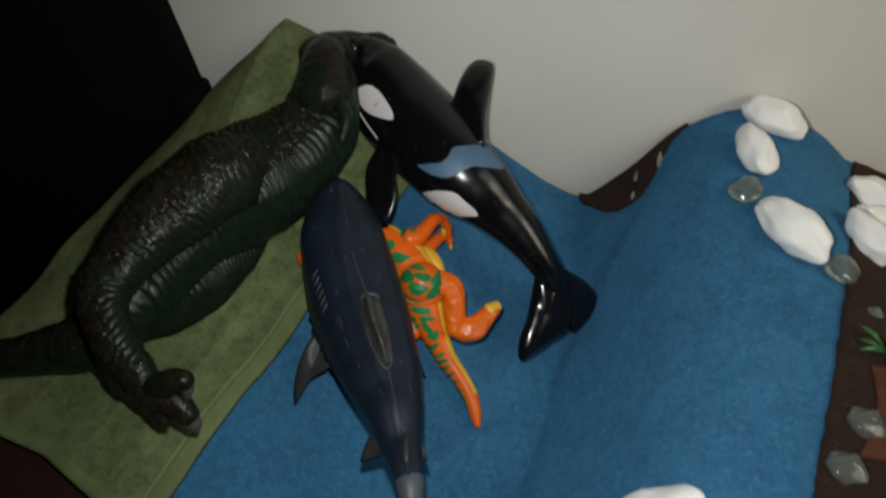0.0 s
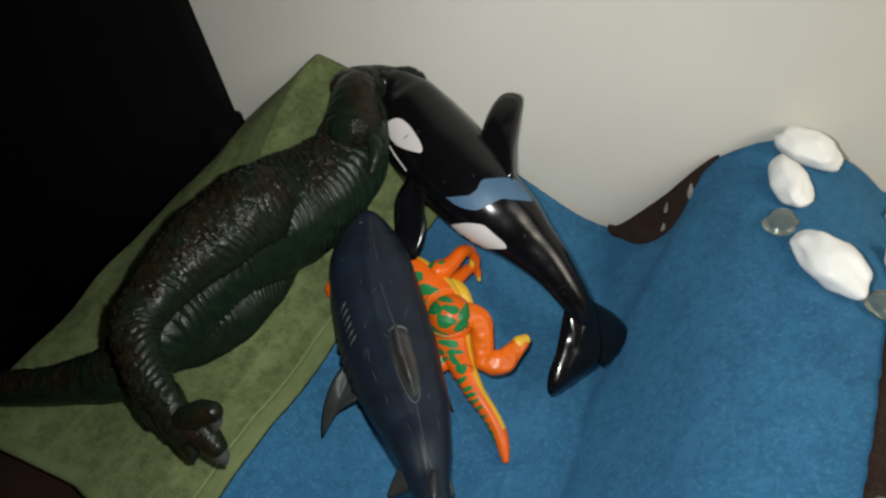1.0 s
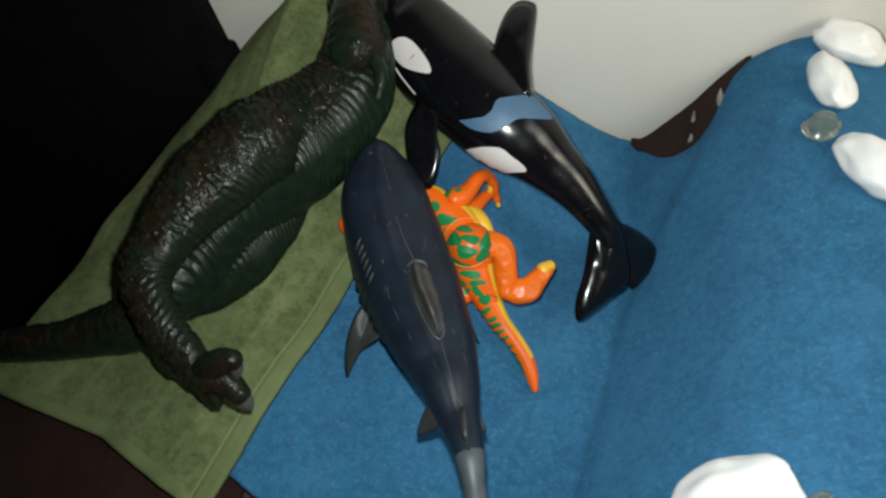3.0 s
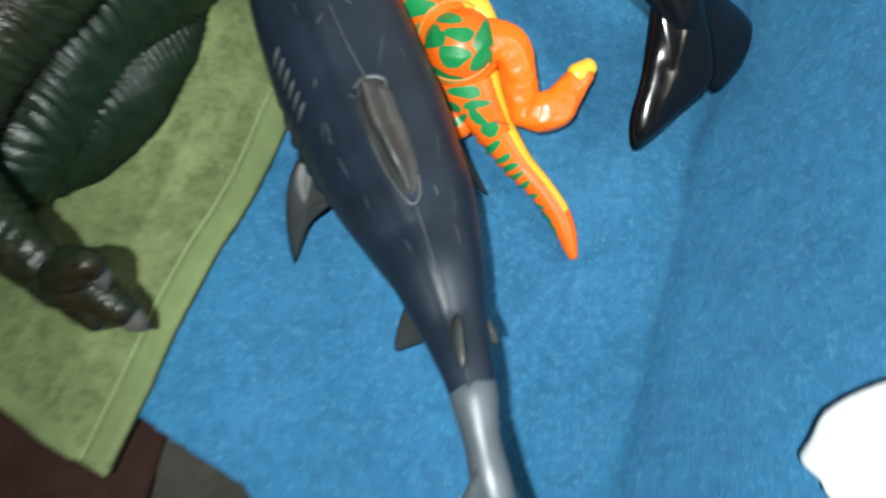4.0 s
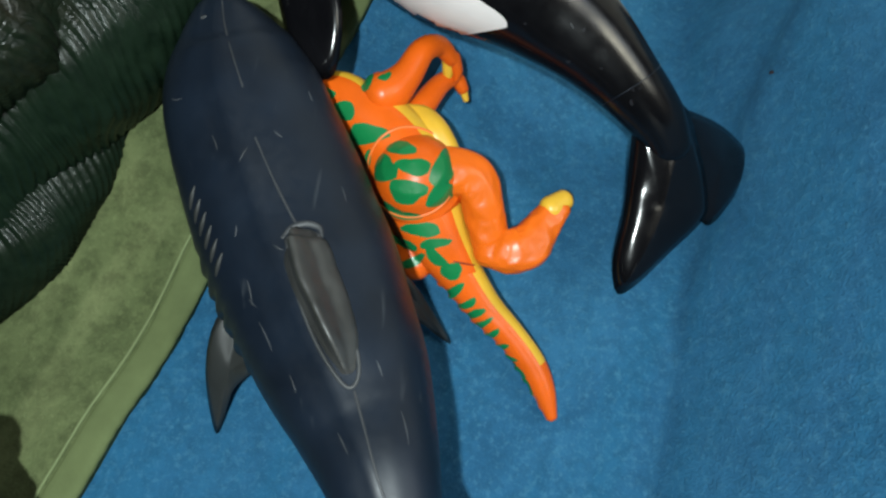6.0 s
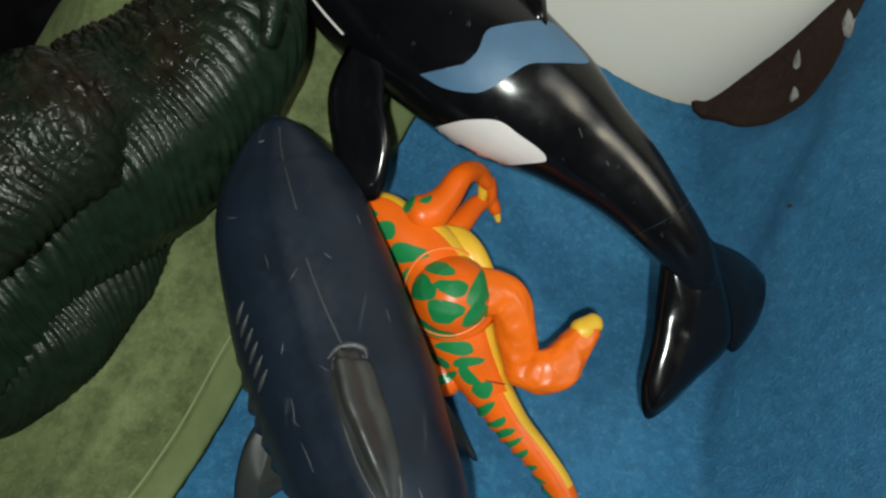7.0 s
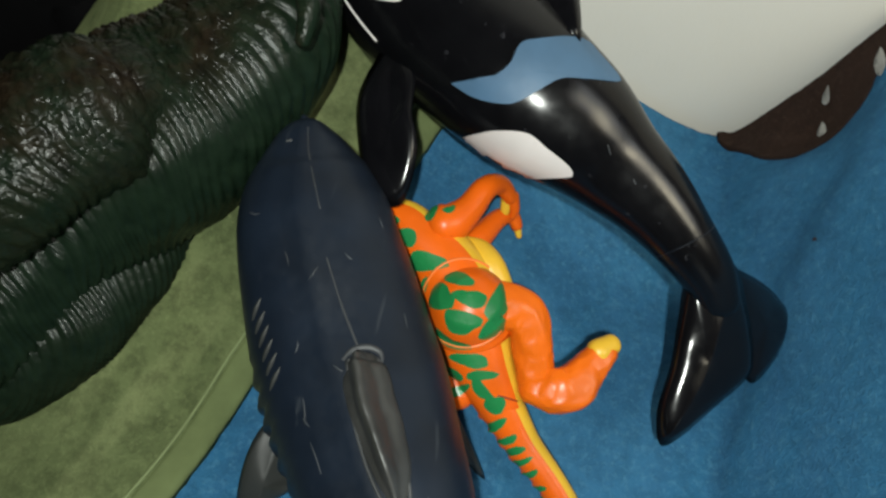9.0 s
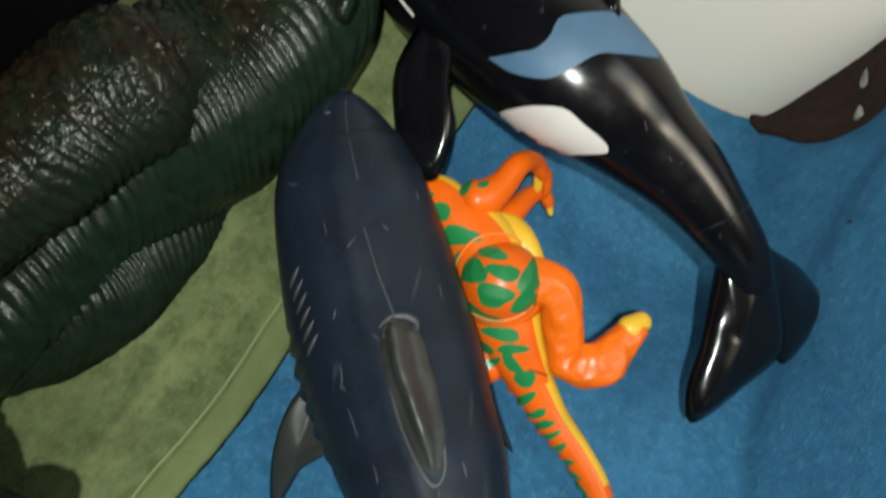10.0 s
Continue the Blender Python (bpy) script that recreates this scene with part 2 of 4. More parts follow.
def loft(stations, facing, steps=6, segs=36, flat=0.8, power=2.0, shape=None, pick=None, round_ends=True, tilt=None):
    """A body of oval rings along a run of (x, y, z, half width); facing is the side that shows, flat its depth against its width.
    shape(u, a, r) may alter a ring's radius, pick(u, a) gives a face's material. uv: metres along, turns round."""
    bm = bmesh.new()
    uvl = bm.loops.layers.uv.new("UVMap")
    run = catmull(stations, steps)
    n0 = Vector(facing).normalized()
    total, along = 0.0, [0.0]
    for a, b in zip(run, run[1:]):
        total += float(np.linalg.norm(b[:3] - a[:3]))
        along.append(total)
    if round_ends:
        first, last = run[0].copy(), run[-1].copy()
        ta, tb = run[0][:3] - run[1][:3], run[-1][:3] - run[-2][:3]
        ta, tb = ta / np.linalg.norm(ta), tb / np.linalg.norm(tb)
        head, tail = [], []
        for f in (1.0, 0.92, 0.7, 0.38):
            r = math.sqrt(max(0.0, 1 - f * f)) + 0.02
            head.append(np.array([*(first[:3] + ta * first[3] * f * 0.9), first[3] * r]))
            tail.append(np.array([*(last[:3] + tb * last[3] * f * 0.9), last[3] * r]))
        run = head + run + tail[::-1]
        along = [0.0] * 4 + along + [total] * 4
    rings = []
    for i, q in enumerate(run):
        t = Vector(run[min(i + 1, len(run) - 1)][:3] - run[max(i - 1, 0)][:3]).normalized()
        n = (n0 - t * n0.dot(t)).normalized()
        side = n.cross(t)
        u = along[i] / total
        if tilt:
            ca, sa = math.cos(tilt(u)), math.sin(tilt(u))
            n, side = n * ca + side * sa, side * ca - n * sa
        ring = []
        for k in range(segs):
            a = 2 * math.pi * k / segs
            c, s = math.cos(a), math.sin(a)
            cc = math.copysign(abs(c) ** (2 / power), c)
            ss = math.copysign(abs(s) ** (2 / power), s)
            r = shape(u, a, q[3]) if shape else q[3]
            ring.append(bm.verts.new(Vector(q[:3]) + side * (cc * r) + n * (ss * r * flat)))
        rings.append(ring)
    for i in range(len(rings) - 1):
        for k in range(segs):
            f = bm.faces.new((rings[i][k], rings[i][(k + 1) % segs], rings[i + 1][(k + 1) % segs], rings[i + 1][k]))
            for loop, (ii, kk) in zip(f.loops, ((i, k), (i, k + 1), (i + 1, k + 1), (i + 1, k))):
                loop[uvl].uv = (along[ii], kk / segs)
            if pick:
                f.material_index = pick(0.5 * (along[i] + along[i + 1]) / total, 2 * math.pi * (k + 0.5) / segs)
    bm.faces.new(rings[0])
    bm.faces.new(rings[-1])
    return bm


def tube(points, radius, segs=8, steps=4):
    return loft([(*p, radius) for p in points], (0.21, -0.6, 0.75), steps, segs, 1.0)


def fin(outline, thick, steps=4, rounds=5):
    """A thin fin with a lens-shaped section inside a smooth closed outline."""
    pts = list(outline) + [outline[0]]
    run = [Vector(p) for p in catmull(pts, steps)[:-1]]
    mid = sum(run, Vector()) / len(run)
    n = Vector()
    for a, b in zip(run, run[1:] + run[:1]):
        n += (a - mid).cross(b - mid)
    n.normalize()
    bm = bmesh.new()
    edge = [bm.verts.new(p) for p in run]
    for sgn in (1, -1):
        prev = edge
        for j in range(1, rounds):
            f = 1 - j / rounds
            h = thick * math.sqrt(1 - f * f) * sgn
            ring = [bm.verts.new(mid + (p - mid) * f + n * h) for p in run]
            for k in range(len(run)):
                bm.faces.new((prev[k], prev[(k + 1) % len(run)], ring[(k + 1) % len(run)], ring[k]))
            prev = ring
        top = bm.verts.new(mid + n * thick * sgn)
        for k in range(len(run)):
            bm.faces.new((prev[k], prev[(k + 1) % len(run)], top))
    return bm


def tree_for(*obs):
    from mathutils.bvhtree import BVHTree
    verts, polys = [], []
    for ob in obs:
        base = len(verts)
        verts += [v.co.copy() for v in ob.data.vertices]
        polys += [[base + i for i in p.vertices] for p in ob.data.polygons]
    return BVHTree.FromPolygons(verts, polys)


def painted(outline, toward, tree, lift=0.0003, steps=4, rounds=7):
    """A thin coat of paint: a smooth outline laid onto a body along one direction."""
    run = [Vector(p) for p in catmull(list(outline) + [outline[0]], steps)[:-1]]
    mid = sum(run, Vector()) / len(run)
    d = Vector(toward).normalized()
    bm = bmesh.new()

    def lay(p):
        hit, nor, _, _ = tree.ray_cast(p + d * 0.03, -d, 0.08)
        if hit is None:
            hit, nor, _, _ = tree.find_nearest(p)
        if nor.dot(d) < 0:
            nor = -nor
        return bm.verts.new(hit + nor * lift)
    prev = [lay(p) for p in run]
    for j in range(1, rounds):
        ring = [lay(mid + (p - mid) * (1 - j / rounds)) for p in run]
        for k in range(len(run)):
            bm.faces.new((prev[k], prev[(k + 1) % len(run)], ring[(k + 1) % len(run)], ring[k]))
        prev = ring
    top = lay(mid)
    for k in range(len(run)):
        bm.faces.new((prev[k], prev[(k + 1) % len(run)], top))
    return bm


def smooth_step(a, b, x):
    u = min(1.0, max(0.0, (x - a) / (b - a)))
    return u * u * (3 - 2 * u)


def mat_height(x, y):
    """The lie of the towel: a valley from the wall forwards, a long slope up to one side, a fold on the other."""
    d = x - 0.25 * y - 0.01
    k = smooth_step(0.0, 0.27, y)
    if d < 0:
        top = 0.085 + 0.215 * k
        soft = 0.06 - 0.03 * k
        e = math.sqrt(d * d + soft * soft) - soft
        z = top * math.tanh((0.75 + 0.25 * k) * e / top)
        z -= k * 1.25 * max(0.0, -d - 0.262)
    else:
        crest = 0.19 - 0.062 * k
        foot = 0.034 * (1 - k)
        if d < crest:
            z = 0.108 * math.sin(max(0.0, d - foot) / (crest - foot) * math.pi / 2) ** 1.15
        else:
            z = 0.108 - (3.0 + 3.0 * k) * (d - crest) ** 2
            z = max(z, 0.108 - 0.55 * (d - crest))
    z += 0.012 * math.exp(-((d + 0.005) / 0.04) ** 2 - ((y - 0.06) / 0.06) ** 2)
    z -= 0.024 * math.exp(-((x - 0.115) / 0.028) ** 2 - ((y - 0.24) / 0.022) ** 2)
    c = table_at([(-0.2, 0.040), (-0.01, 0.030), (0.05, 0.028), (0.146, 0.038), (0.19, 0.053), (0.26, 0.058)], y) + 0.002 * noise.noise((y * 40, 1.7, 0))
    crease = math.exp(-((d - c) / (0.030 if d < c else 0.008)) ** 2)
    z -= 0.010 * crease * (0.35 + 0.65 * smooth_step(0.03, 0.13, y)) * smooth_step(-0.14, -0.05, y) * (1 - smooth_step(0.20, 0.26, y))
    z += 0.0035 * (noise.noise((x * 16, y * 16, 3.1))) + 0.0014 * noise.noise((x * 45, y * 30, 7.7))
    return z


def table_at(pairs, v):
    return float(np.interp(v, [p[0] for p in pairs], [p[1] for p in pairs]))


def cloth(place, nu, nv, lift, thick, ragged=0.0):
    """A cloth with thickness over the lie of the towel; place(s, v) gives x and y."""
    bm = bmesh.new()
    up, dn = [], []
    for i in range(nu + 1):
        a, b = [], []
        for j in range(nv + 1):
            x, y = place(i / nu, j / nv)
            if ragged and (i in (0, nu) or j in (0, nv)):
                x += random.uniform(-ragged, ragged)
                y += random.uniform(-ragged, 0)
            z = mat_height(x, y) + lift
            edge = i in (0, nu) or j in (0, nv)
            a.append(bm.verts.new((x, y, z - (thick * 0.25 if edge else 0))))
            b.append(bm.verts.new((x, y, z - thick)))
        up.append(a)
        dn.append(b)
    for i in range(nu):
        for j in range(nv):
            bm.faces.new((up[i][j], up[i + 1][j], up[i + 1][j + 1], up[i][j + 1]))
            bm.faces.new((dn[i][j], dn[i][j + 1], dn[i + 1][j + 1], dn[i + 1][j]))
    ring = [(i, 0) for i in range(nu)] + [(nu, j) for j in range(nv)] + [(i, nv) for i in range(nu, 0, -1)] + [(0, j) for j in range(nv, 0, -1)]
    for (i, j), (p, q) in zip(ring, ring[1:] + ring[:1]):
        bm.faces.new((up[i][j], dn[i][j], dn[p][q], up[p][q]))
    return bm


def block(x0, y0, z0, x1, y1, z1, bevel=0.0):
    bm = bmesh.new()
    bmesh.ops.create_cube(bm, size=1)
    for v in bm.verts:
        v.co = Vector(((x0 + x1) / 2 + v.co.x * (x1 - x0), (y0 + y1) / 2 + v.co.y * (y1 - y0), (z0 + z1) / 2 + v.co.z * (z1 - z0)))
    if bevel:
        bmesh.ops.bevel(bm, geom=bm.edges[:], offset=bevel, segments=2, affect="EDGES", clamp_overlap=True)
    return bm


# ---- the room ----
def structure(name, bm, mat, label):
    return tagged(finish(name, bm, mat, None, "", False), label, name.split("_")[0], "", "structure")


structure("wall_north", block(-1.6, 0.272, -0.45, 1.6, 0.40, 2.0), WALL, "cream painted plaster wall behind the towel")
structure("wall_south", block(-1.6, -2.4, -0.45, 1.6, -2.3, 2.0), WALL, "plain cream wall of the dim room")
structure("wall_west", block(-1.7, -2.3, -0.45, -1.6, 0.40, 2.0), WALL, "plain cream wall of the dim room")
structure("wall_east", block(1.6, -2.3, -0.45, 1.7, 0.40, 2.0), WALL, "plain cream wall of the dim room")
structure("ceiling", block(-1.7, -2.4, 2.0, 1.7, 0.40, 2.1), WALL, "plain white ceiling of the dim room")
structure("floor", block(-1.7, -2.4, -0.55, 1.7, 0.40, -0.45), RED_WOOD, "dark red-brown wooden floor")

# the sofa seat that carries the towel, with the padding beneath its slopes
sofa = thing("sofa_seat", "dark grey-brown padded seat under the towel", "sofa")
part("seat_base", block(-0.30, -0.62, -0.45, 0.62, 0.262, -0.03, 0.015), SOFA, sofa)


def pad(s, v):
    y = -0.30 + 0.568 * v
    return -0.34 + 0.72 * s - 0.06 * (1 - v), y


padding = cloth(pad, 60, 50, -0.016, 0.03)
for vert in padding.verts:
    fall = smooth_step(-0.115, -0.24, vert.co.y) + smooth_step(-0.30, -0.39, vert.co.x - 0.25 * (vert.co.y - 0.1))
    vert.co.z = max(-0.032, vert.co.z - 0.10 * fall)
part("padding", padding, SOFA, sofa, "lumpy dark grey padding")
part("piping", tube([(-0.27, -0.20, 0.012), (-0.20, -0.165, 0.04), (-0.15, -0.15, 0.045), (-0.05, -0.18, 0.02), (0.05, -0.24, 0.0)], 0.003), SOFA, sofa, "pale worn piping")

cushion = thing("cushion", "dark maroon cushion tucked under the towel corner", "cushion")
cover = cloth(lambda s, v: (-0.47 + 0.265 * s + 0.03 * v, -0.33 + 0.285 * v), 50, 50, -0.007, 0.007)
for vert in cover.verts:
    vert.co.z -= 0.05 * smooth_step(-0.16, -0.30, vert.co.y) + 0.004 * smooth_step(-0.225, -0.20, vert.co.x)
part("cover", cover, MAROON, cushion, "dark maroon woven cover")

cabinet = thing("cabinet", "black stained wooden cabinet standing against the wall", "cabinet")
part("side_panel", block(-1.2, 0.235, -0.45, -0.286, 0.268, 1.3, 0.004), BLACK_WOOD, cabinet)
part("plinth", block(-0.31, 0.230, -0.45, -0.281, 0.268, 0.142, 0.003), BLACK_WOOD, cabinet)
part("front", block(-1.25, -0.50, -0.45, -0.64, 0.232, 0.9, 0.006), BLACK_WOOD, cabinet)

# ---- the towel mat: blue pond, green bank, brown shore ----
towel = thing("towel_mat", "blue, green and brown terry towel mat draped in folds", "towel")
GREEN_EDGE = [(-0.14, -0.200), (-0.123, -0.192), (-0.074, -0.180), (-0.016, -0.1625), (0.05, -0.1375), (0.165, -0.082), (0.27, -0.036)]


def blue_place(s, v):
    x0 = -0.21 + 0.47 * s
    front = table_at([(-0.21, -0.088), (-0.173, -0.098), (-0.111, -0.122), (-0.06, -0.165), (0.0, -0.21), (0.3, -0.24)], x0)
    y = front + (0.266 - front) * v
    left = table_at(GREEN_EDGE, y) - 0.03
    right = 0.2195 + 0.327 * y
    return left + (right - left) * s, y


def green_place(s, v):
    x0 = -0.43 + 0.24 * s
    front = table_at([(-0.43, -0.055), (-0.36, -0.071), (-0.29, -0.085), (-0.225, -0.112), (-0.19, -0.124)], x0)
    y = front + (0.268 - front) * v
    left = -0.287 - 0.36 * (0.27 - y)
    right = table_at(GREEN_EDGE, y)
    return left + (right - left) * s, y


def hem_place(s, v):
    y = -0.120 + 0.386 * v
    return table_at(GREEN_EDGE, y) - 0.0120 + 0.0125 * s, y


def front_hem_place(s, v):
    x, y = green_place(0.93 * s, 0.0)
    return x, y + 0.011 * v - 0.0005


def shore_place(s, v):
    y = -0.24 + 0.505 * v
    left = 0.2172 + 0.327 * y
    return left + 0.16 * s, y


def back_place(s, v):
    x = 0.069 + 0.09 * s
    low = table_at([(0.069, 0.260), (0.080, 0.250), (0.092, 0.236), (0.104, 0.226), (0.118, 0.225), (0.130, 0.232), (0.146, 0.257), (0.157, 0.264)], x)
    return x, low + (0.267 - low) * v


part("blue_panel", cloth(blue_place, 160, 170, 0.0, 0.004, 0.0008), BLUE, towel, "blue terry pond panel")
part("green_panel", cloth(green_place, 90, 150, 0.0045, 0.0045, 0.0003), GREEN, towel, "olive green terry bank panel with stitched hem")
part("hem_band", cloth(hem_place, 6, 150, 0.0051, 0.004, 0.0002), HEM, towel, "paler flat-woven green hem")
part("front_hem", cloth(front_hem_place, 60, 5, 0.0051, 0.004, 0.0002), HEM, towel, "paler flat-woven green hem")
part("brown_border", cloth(shore_place, 40, 110, 0.003, 0.004, 0.0006), BROWN, towel, "dark brown terry shore")
part("brown_corner", cloth(back_place, 40, 24, 0.003, 0.004, 0.0005), BROWN, towel, "dark brown terry shore by the wall")
seam = []
for i in range(60):
    yy = -0.118 + 0.385 * i / 59
    xx = table_at(GREEN_EDGE, yy) - 0.0123
    seam.append((xx, yy, mat_height(xx, yy) + 0.0052))
part("hem_stitch", tube(seam, 0.0007, 6, 1), STITCH, towel, "pale stitched hem line")


# ---- stones, gems and plant on the shore ----
def pebble(cx, cy, sx, sy, sz, turn, seed, sink=0.35):
    bm = bmesh.new()
    bmesh.ops.create_icosphere(bm, subdivisions=4, radius=1)
    cuts = random.Random(seed)
    planes = [(Vector((cuts.uniform(-1, 1), cuts.uniform(-1, 1), cuts.uniform(-0.3, 1))).normalized(), cuts.uniform(0.70, 0.90)) for _ in range(8)]
    for v in bm.verts:
        for n, h in planes:
            over = v.co.dot(n) - h
            if over > 0:
                v.co -= n * over * 0.72
        v.co *= 1 + 0.17 * noise.noise(v.co * 1.7 + Vector((seed, 0, 0))) + 0.015 * noise.noise(v.co * 5 + Vector((0, seed, 0)))
    e = 0.012
    z = mat_height(cx, cy)
    nor = Vector((mat_height(cx - e, cy) - mat_height(cx + e, cy), mat_height(cx, cy - e) - mat_height(cx, cy + e), 2 * e)).normalized()
    ax = (Vector((1, 0, 0)) - nor * nor.x).normalized()
    rot = Matrix((ax, nor.cross(ax), nor)).transposed().to_4x4() @ Matrix.Rotation(radians(turn), 4, "Z") @ Matrix.Diagonal((sx, sy, sz, 1))
    bmesh.ops.transform(bm, matrix=Matrix.Translation(Vector((cx, cy, z)) + nor * sz * (1 - sink)) @ rot, verts=bm.verts)
    return bm


STONES = [
    (0.220, 0.247, 0.029, 0.0165, 0.013, -28, 3, "smooth white pebble lying at the crest by the wall"),
    (0.202, 0.203, 0.0145, 0.027, 0.013, 10, 5, "small faceted white pebble on the blue towel"),
    (0.214, 0.121, 0.032, 0.0175, 0.014, -58, 8, "large oval white pebble on the blue towel"),
    (0.303, 0.215, 0.026, 0.020, 0.014, -10, 11, "white pebble at the far end of the shore"),
    (0.288, 0.172, 0.021, 0.014, 0.012, 20, 14, "small white pebble on the shore"),
    (0.269, 0.132, 0.016, 0.024, 0.013, 15, 17, "upright faceted white pebble at the brown shore"),
    (0.118, -0.091, 0.036, 0.021, 0.014, 4, 21, "large white pebble on the near slope"),
]
for x, y, sx, sy, sz, turn, seed, words in STONES:
    tagged(finish("pebble", pebble(x, y, sx, sy, sz, turn, seed), STONE), words, "stone", "white pebbles")

GEMS = [(0.191, 0.162, 0.0125), (0.243, 0.092, 0.0125), (0.152, -0.099, 0.011)]
for x, y, r in GEMS:
    tagged(finish("glass_gem", pebble(x, y, r, r, r * 0.42, 0, 40, 0.3), GEM), "clear greenish flat glass gem on the towel", "glass gem", "glass gems")
BEADS = [(0.100, 0.242, 0.0040), (0.119, 0.238, 0.0049), (0.121, 0.256, 0.0036), (0.139, 0.249, 0.00495), (0.256, 0.059, 0.0055), (0.230, -0.024, 0.0105), (0.214, -0.053, 0.0105)]
for x, y, r in BEADS:
    small = r < 0.005
    tagged(finish("glitter_bead" if small else "glass_bead", pebble(x, y, r * (0.75 if small else 1), r * (1.9 if small else 1), r * (0.35 if small else 0.6), -12, 50, 0.3), GLITTER if small else GEM),
           "small whitish glitter dab on brown towelling" if small else "small clear glass bead on brown towelling", "bead", "glitter beads" if small else "glass beads")

for x, y, r in ((0.0994, 0.1519, 0.0008),):
    z = mat_height(x, y) + 0.0006
    tagged(finish("lint_speck", loft([(x - r, y, z, r * 0.6), (x, y + r * 0.5, z + r * 0.4, r), (x + r, y, z, r * 0.5)], (0, 0, 1), 3, 10, 0.8), BROWN), "tiny dark lint speck caught in blue towelling", "lint")

felt = thing("felt_patch", "rust-brown felt patch on the shore", "patch")
part("patch_sheet", cloth(lambda s, v: (0.222 + 0.034 * s + 0.006 * math.sin(v * 3.1) + 0.02 * v, -0.045 + 0.06 * v), 14, 18, 0.0055, 0.003, 0.0006), RUST, felt)

plant = thing("plastic_plant", "small green plastic plant on the brown shore", "plant")
for k in range(11):
    a = k * 2.4
    bx, by = 0.256, 0.026
    bz = mat_height(bx, by) + 0.003
    ln = 0.018 + 0.006 * math.sin(k * 1.7)
    tip = Vector((bx + ln * math.cos(a), by + ln * math.sin(a) * 0.8, bz + 0.010 + 0.004 * math.cos(k)))
    root = Vector((bx, by, bz))
    side = (tip - root).cross(Vector((0, 0, 1))).normalized() * 0.0022
    part("leaf", fin([root, root.lerp(tip, 0.5) + side + Vector((0, 0, 0.004)), tip, root.lerp(tip, 0.5) - side + Vector((0, 0, 0.004))], 0.0004, 3, 3), LEAF, plant)


# ---- the great tyrannosaur, lying on its side along the green bank ----
WIDE = (0.214, -0.666, 0.714)
NEAR = (0.241, -0.473, 0.847)


def hide(length, rib=0.0017, wart=0.0016, lump=0.05, pitch=0.0056, edge=0.12, lean=0.0):
    """Muscle lumps all round, close rounded ribs over the belly side, crackled warts over the back."""
    def shape(u, a, r):
        c, s = math.cos(a), math.sin(a)
        p = Vector((u * length, c * r, s * r))
        wob = noise.noise(p * 38)
        belly = smooth_step(edge - 0.3, edge + 0.3, c + 0.3 * noise.noise(p * 30 + Vector((5, 0, 0))))
        ribs = abs(math.sin(math.pi * ((u * length + lean * s * r) / pitch + 1.1 * wob))) ** 0.8
        ribs *= 0.85 + 0.6 * noise.noise(p * 80)
        near = noise.voronoi(Vector((p.x * 230 + wob, p.y * 120 + 0.8 * noise.noise(p * 150), p.z * 120)))[0]
        warts = min(1.0, (near[1] - near[0]) * 2.4) + 0.5 * noise.noise(p * 420)
        folds = 0.5 - 1.7 * abs(noise.noise(Vector((p.x * 95, p.y * 45, p.z * 45))))
        return r * (1 + lump * wob) + belly * rib * ribs + (1 - belly) * (wart * warts + 0.0009 * folds)
    return shape


rex = thing("toy_tyrannosaur", "dark green vinyl toy tyrannosaur lying on its side", "toy dinosaur")
rex_body = part("body", loft([
    (-0.1371, 0.2124, 0.1985, 0.0166), (-0.1316, 0.1907, 0.1826, 0.0243), (-0.1346, 0.1685, 0.1675, 0.0309), (-0.1446, 0.1520, 0.1580, 0.0353), (-0.1631, 0.1361, 0.1489, 0.0412), (-0.1878, 0.1157, 0.1433, 0.0450), (-0.2088, 0.0946, 0.1373, 0.0421), (-0.2239, 0.0733, 0.1319, 0.0372), (-0.2378, 0.0484, 0.1246, 0.0344), (-0.2496, 0.0238, 0.1182, 0.0296), (-0.2626, 0.0030, 0.1154, 0.0214)],
    WIDE, 42, 170, 0.74, 2.1, hide(0.27, lean=0.6)), REX, rex)
part("tail", loft([
    (-0.2480, 0.0230, 0.1180, 0.0270), (-0.2580, 0.0030, 0.1140, 0.0235), (-0.2740, -0.0120, 0.1090, 0.0205), (-0.2977, -0.0191, 0.1060, 0.0168),
    (-0.3251, -0.0258, 0.1040, 0.0140), (-0.3560, -0.0301, 0.1030, 0.0124), (-0.3894, -0.0330, 0.1010, 0.0103),
    (-0.4274, -0.0300, 0.0990, 0.0082), (-0.4640, -0.0200, 0.0960, 0.0045)], WIDE, 30, 72, 0.85, 2.0, hide(0.25, 0.0006, 0.0008, 0.03)), REX, rex)
part("neck", loft([(-0.1270, 0.1750, 0.1860, 0.0225), (-0.1310, 0.1990, 0.1985, 0.0178), (-0.1340, 0.2170, 0.1945, 0.0168), (-0.1300, 0.2310, 0.1865, 0.0168)],
                  WIDE, 18, 80, 0.95, 2.0, hide(0.06, 0.0008, 0.0009)), REX, rex)
part("head", loft([(-0.1340, 0.2240, 0.1905, 0.0158), (-0.1240, 0.2360, 0.1845, 0.0166), (-0.1130, 0.2450, 0.1805, 0.0150), (-0.1020, 0.2510, 0.1800, 0.0122), (-0.0955, 0.2535, 0.1780, 0.0085)],
                  WIDE, 14, 72, 0.9, 2.3, hide(0.05, 0.0004, 0.0008, 0.09)), REX, rex)
